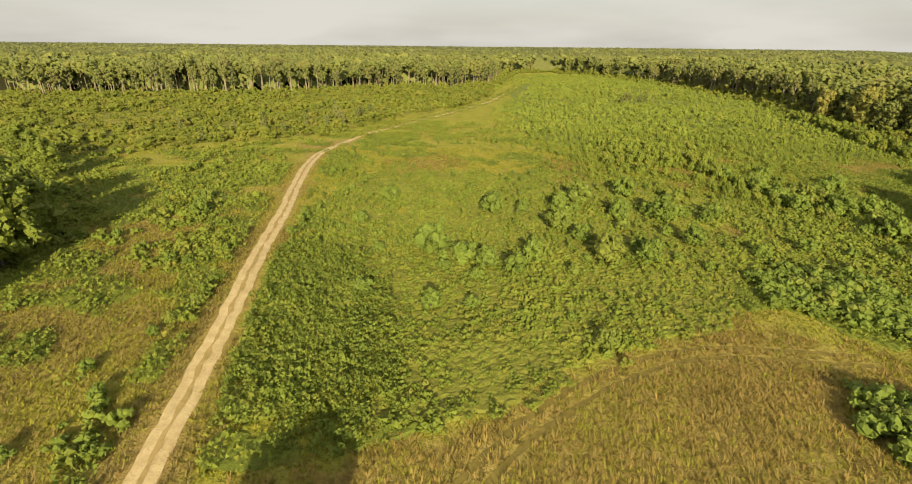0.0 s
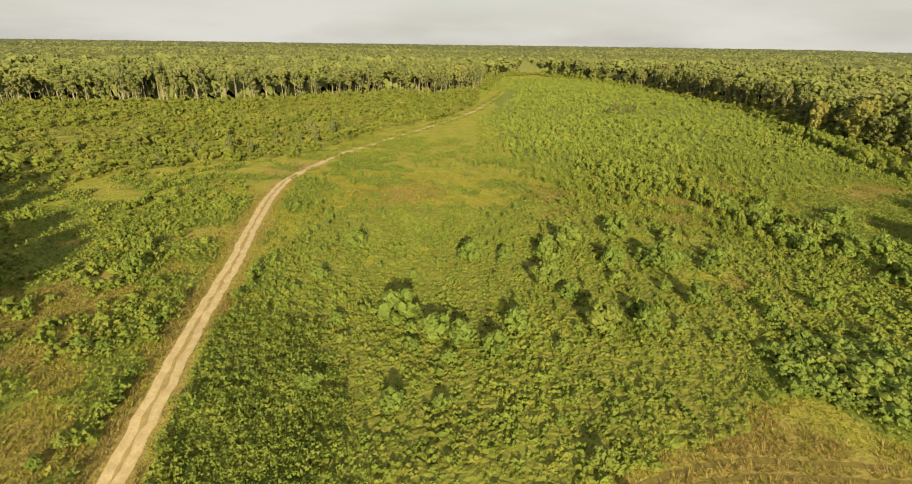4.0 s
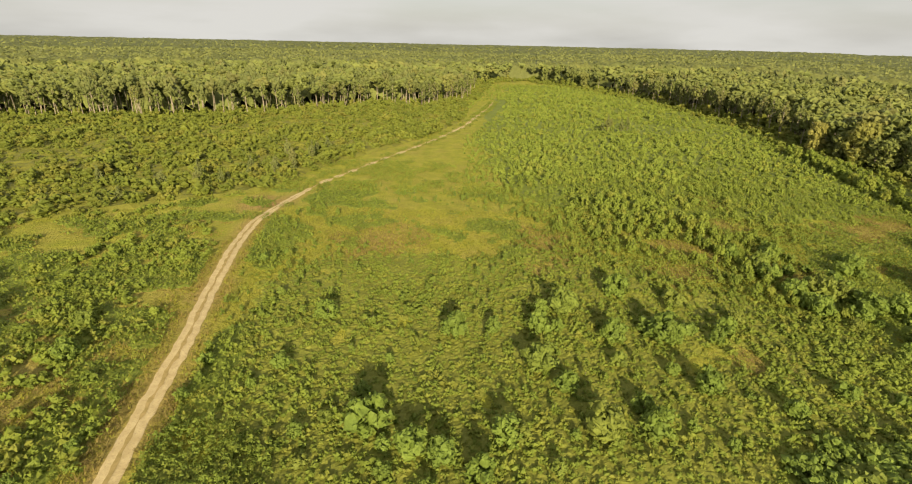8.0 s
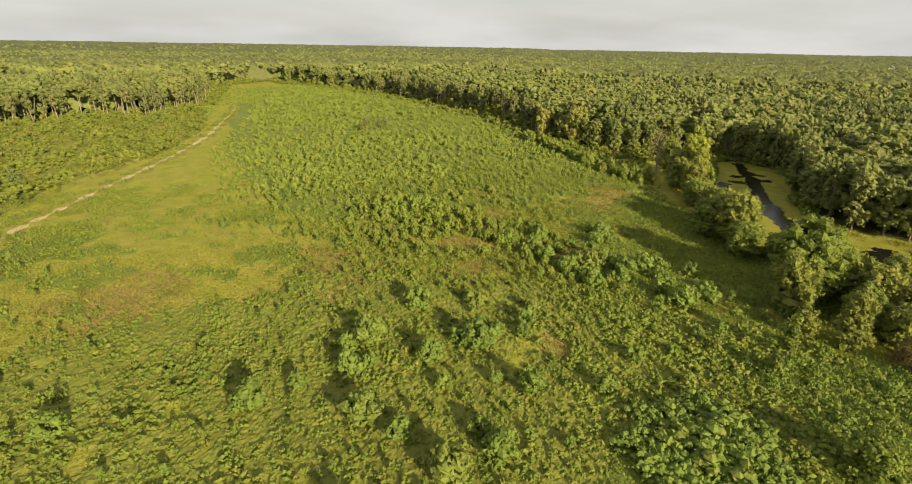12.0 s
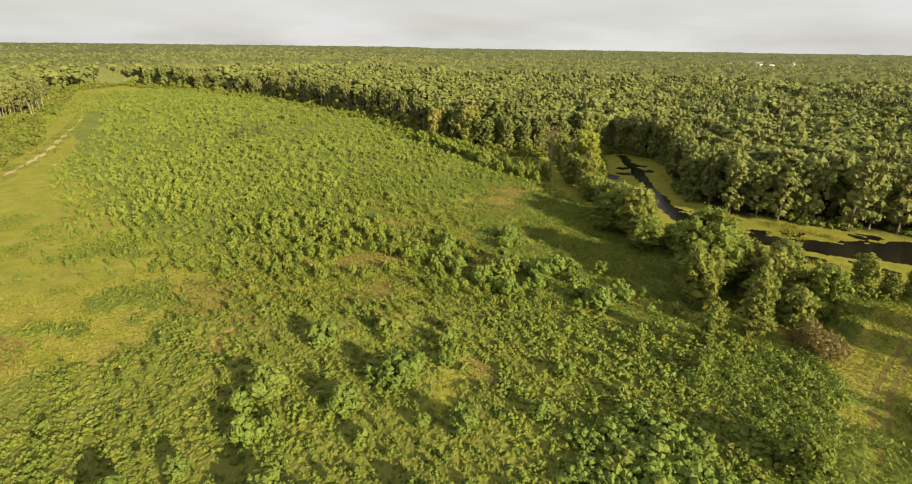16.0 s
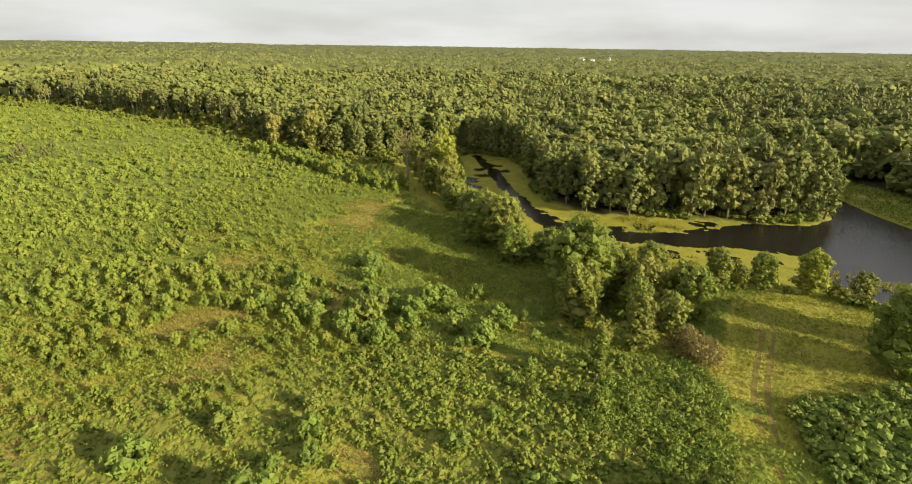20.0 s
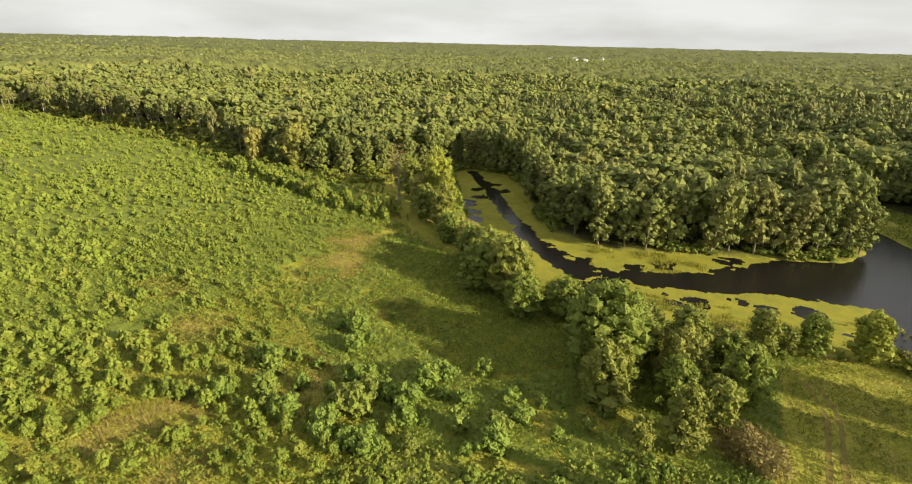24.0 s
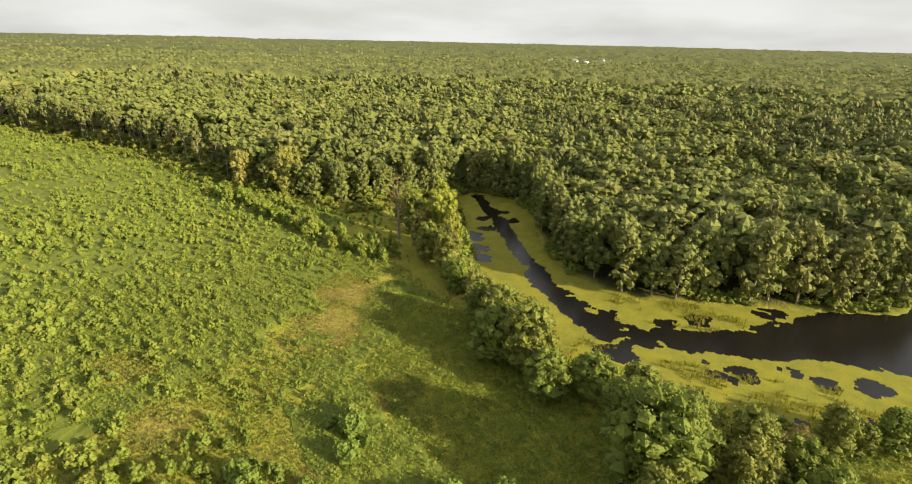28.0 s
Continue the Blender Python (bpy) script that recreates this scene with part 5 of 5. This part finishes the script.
for lo, hi, broad, needle in ((0, 195, LEAF_A, PINE_A), (195, 400, LEAF_B, PINE_B), (400, 691, LEAF_C, PINE_C)):
    band = (reach >= lo) & (reach < hi) & ~is_front & ~low_edge
    for sel, templates, mat, label in ((band & ~pine, broad, FOREST, "broadleaf forest canopy in evening light"), (band & pine, needle, PINE, "dark pine forest canopy")):
        plant_stuff("forest", templates, x[sel], y[sel], size[sel], 102 + lo, mat, label, "forest")
rng = np.random.default_rng(111)
edge_kinds = []
for k, z in enumerate((5.2, 2.6, 4.4, 1.6, 6.0, 3.6)):
    edge_kinds.append(two_part("forest_tree", [("trunk", trunk_of(14.5, 0.2, rng, 5, 2.2, 5, 0.5), PALE_BARK), ("crown", crown(210, 15, 2.6, 15.6 - z, z, 0.32, rng, 0.3, (3, 5), 0.55), PINE if k % 2 else FOREST)],
                               "tall forest-edge tree with a bare pale trunk", "tree", "trees at the forest edge"))
shore_kinds = [two_part("forest_tree", [("trunk", trunk_of(16, 0.22, rng, 5, 2.4, 5, 0.3), BARK), ("crown", join(crown(260, 18, 3.5, 10.5, -0.3, 0.26, rng, 0.0, (2, 5), 0.65), crown(420, 26, 4.0, 9.5, 7.0, 0.26, rng, 0.2, (2, 5), 0.65)), FOREST)],
                        "leafy tree crowding the edge of the forest", "tree", "trees at the forest edge") for _ in range(4)]
on_shore = is_front & (shore < 7.5)
on_edge = is_front & ~on_shore
leafy_edge = on_edge & (x >= 10) & (y < 240)
on_edge = on_edge & ~leafy_edge
full = np.where(on_shore, 0.95, 0.78)
on_shore = on_shore | leafy_edge
plant(edge_kinds, x[on_edge], y[on_edge], size[on_edge], rng)
plant(shore_kinds, x[on_shore], y[on_shore], (size * full)[on_shore], rng)

# thin trunks standing behind the first row
inner = (edge < 30) & (edge > 1) & ~is_front & ~low_edge & (reach < 430)
POLE = [tube([(0, 0, -0.4), (0.1, 0.05, 5), (0.25, -0.1, 10)], (0.2, 0.17, 0.1), 4) for _ in range(2)]
plant_stuff("forest_trunks", POLE, x[inner], y[inner], size[inner], 112, PALE_BARK, "bare tree trunks inside the forest edge", "trunks")

# young pines at the end of the thicket
pine_kinds = [two_part("young_pine", [("trunk", tube([(0, 0, -0.3), (0.05, 0, 2.5), (0, 0.05, 4.8)], (0.09, 0.06, 0.02), 5), BARK), ("crown", crown(260, 16, 1.5, 5.0, 0.2, 0.2, rng, 0.65, (3, 5)), PINE)],
                       "dark young pine standing out of the thicket", "tree", "young pines beside the track") for _ in range(4)]
px, py = np.array([(-46, 191), (-45, 183), (-49, 176), (-46, 168), (-50, 163), (-55, 158), (-52, 170), (-60, 152), (-64, 147), (-57, 165), (-67, 155), (-43, 196), (-72, 146), (-53, 184), (-90, 150), (-76, 135),
                   (63, 250), (67, 256), (72, 253), (77, 260), (70, 264)], float).T
plant(pine_kinds, px, py, rng.uniform(0.75, 1.25, len(px)), rng)

# far woods to the horizon, all round
rng = np.random.default_rng(121)
def canopy(turns, steps, gap, tall, whole, masses=0):
    """A sheet of forest canopy: domes of crowns about gap apart, seen from afar."""
    A, R = np.meshgrid(turns, steps)
    A = A + rng.uniform(-0.3, 0.3, A.shape) * (turns[1] - turns[0])
    fx, fy = 30 + R * np.sin(A), 60 + R * np.cos(A)
    crowns = np.zeros(fx.shape)
    seeds = np.random.default_rng(122).random((3, 512, 512))
    ci, cj = np.floor(fx / gap).astype(int), np.floor(fy / gap).astype(int)
    for di in (-1, 0, 1):
        for dj in (-1, 0, 1):
            a, b = (ci + di) % 512, (cj + dj) % 512
            d2 = ((fx / gap - ci - di - seeds[0, a, b]) ** 2 + (fy / gap - cj - dj - seeds[1, a, b]) ** 2) / 0.8
            crowns = np.maximum(crowns, (0.45 + 0.8 * seeds[2, a, b]) * np.sqrt(np.clip(1 - d2, 0, 1)))
    fz = height(fx, fy) + 8.5 + tall * crowns + rng.random(fx.shape) * 0.12 * tall + (lump(fx, fy, 150, 3) - 0.4) * 6
    fz[0] -= 14
    idx = np.arange(fx.size).reshape(fx.shape)
    if whole:
        idx = np.concatenate([idx, idx[:, :1]], 1)
    faces = np.stack([idx[:-1, :-1], idx[1:, :-1], idx[1:, 1:], idx[:-1, 1:]], -1).reshape(-1, 4)
    sheet = np.stack([fx, fy, fz], -1).reshape(-1, 3), faces
    if masses:
        pick = np.flatnonzero((crowns.ravel() > 0.5) & (R.ravel() > steps[1]))
        pick = rng.choice(pick, min(masses, len(pick)), replace=False)
        up = np.tile((0.0, -0.55, 1.0), (len(pick), 1))
        sheet = join(sheet, leaf_sprays(sheet[0][pick] + (0, 0, 0.6), up, np.minimum(0.0026 * R.ravel()[pick], 3.6), rng, 0.5))
    tagged(quads("far_woods", *sheet, FAR_FOREST), "unbroken forest canopy reaching to the horizon", "forest", kind="stuff")


seen = np.radians(np.arange(-50, 107.9, 0.36))
canopy(seen, np.arange(535, 1010, 4.4), 8.5, 7.5, False, 30000)
canopy(np.radians(np.concatenate([np.arange(-50, 108, 0.36), np.arange(108, 310, 1.6)])), 1004 * (4500 / 1004) ** (np.arange(100) / 99.0), 14.0, 9.0, True, 16000)
canopy(np.radians(np.arange(106, 312, 1.6)), np.arange(535, 1010, 16.0), 14.0, 7.0, False)


def house(x, y, z, turn, w, d, h):
    root = tagged(new("house"), "tall white house far off among the trees", "house", "houses in the far woods")
    root.matrix_world = pose(x, y, z, 0, 0, turn)
    bm = bmesh.new()
    bmesh.ops.create_cube(bm, size=1, matrix=Matrix.Translation((0, 0, h / 2)) @ Matrix.Diagonal((w, d, h, 1)))
    me = bpy.data.meshes.new("wall")
    bm.to_mesh(me)
    bm.free()
    me.materials.append(WALL_WHITE)
    new("wall", me).parent = root
    v = np.array([(-w / 2 - .4, -d / 2 - .4, h), (w / 2 + .4, -d / 2 - .4, h), (w / 2 + .4, 0, h + d * .4), (-w / 2 - .4, 0, h + d * .4), (w / 2 + .4, d / 2 + .4, h), (-w / 2 - .4, d / 2 + .4, h)])
    quads("roof", v, np.array([[0, 1, 2, 3], [3, 2, 4, 5]]), ROOF_GREY, root)


for hx, hy, turn in ((921, 463, 20), (903, 410, 80), (901, 391, 40), (984, 392, 10)):
    house(hx, hy, float(height(np.array([hx]), np.array([hy]))[0]) - 0.2, turn, 8, 7, 19.5)
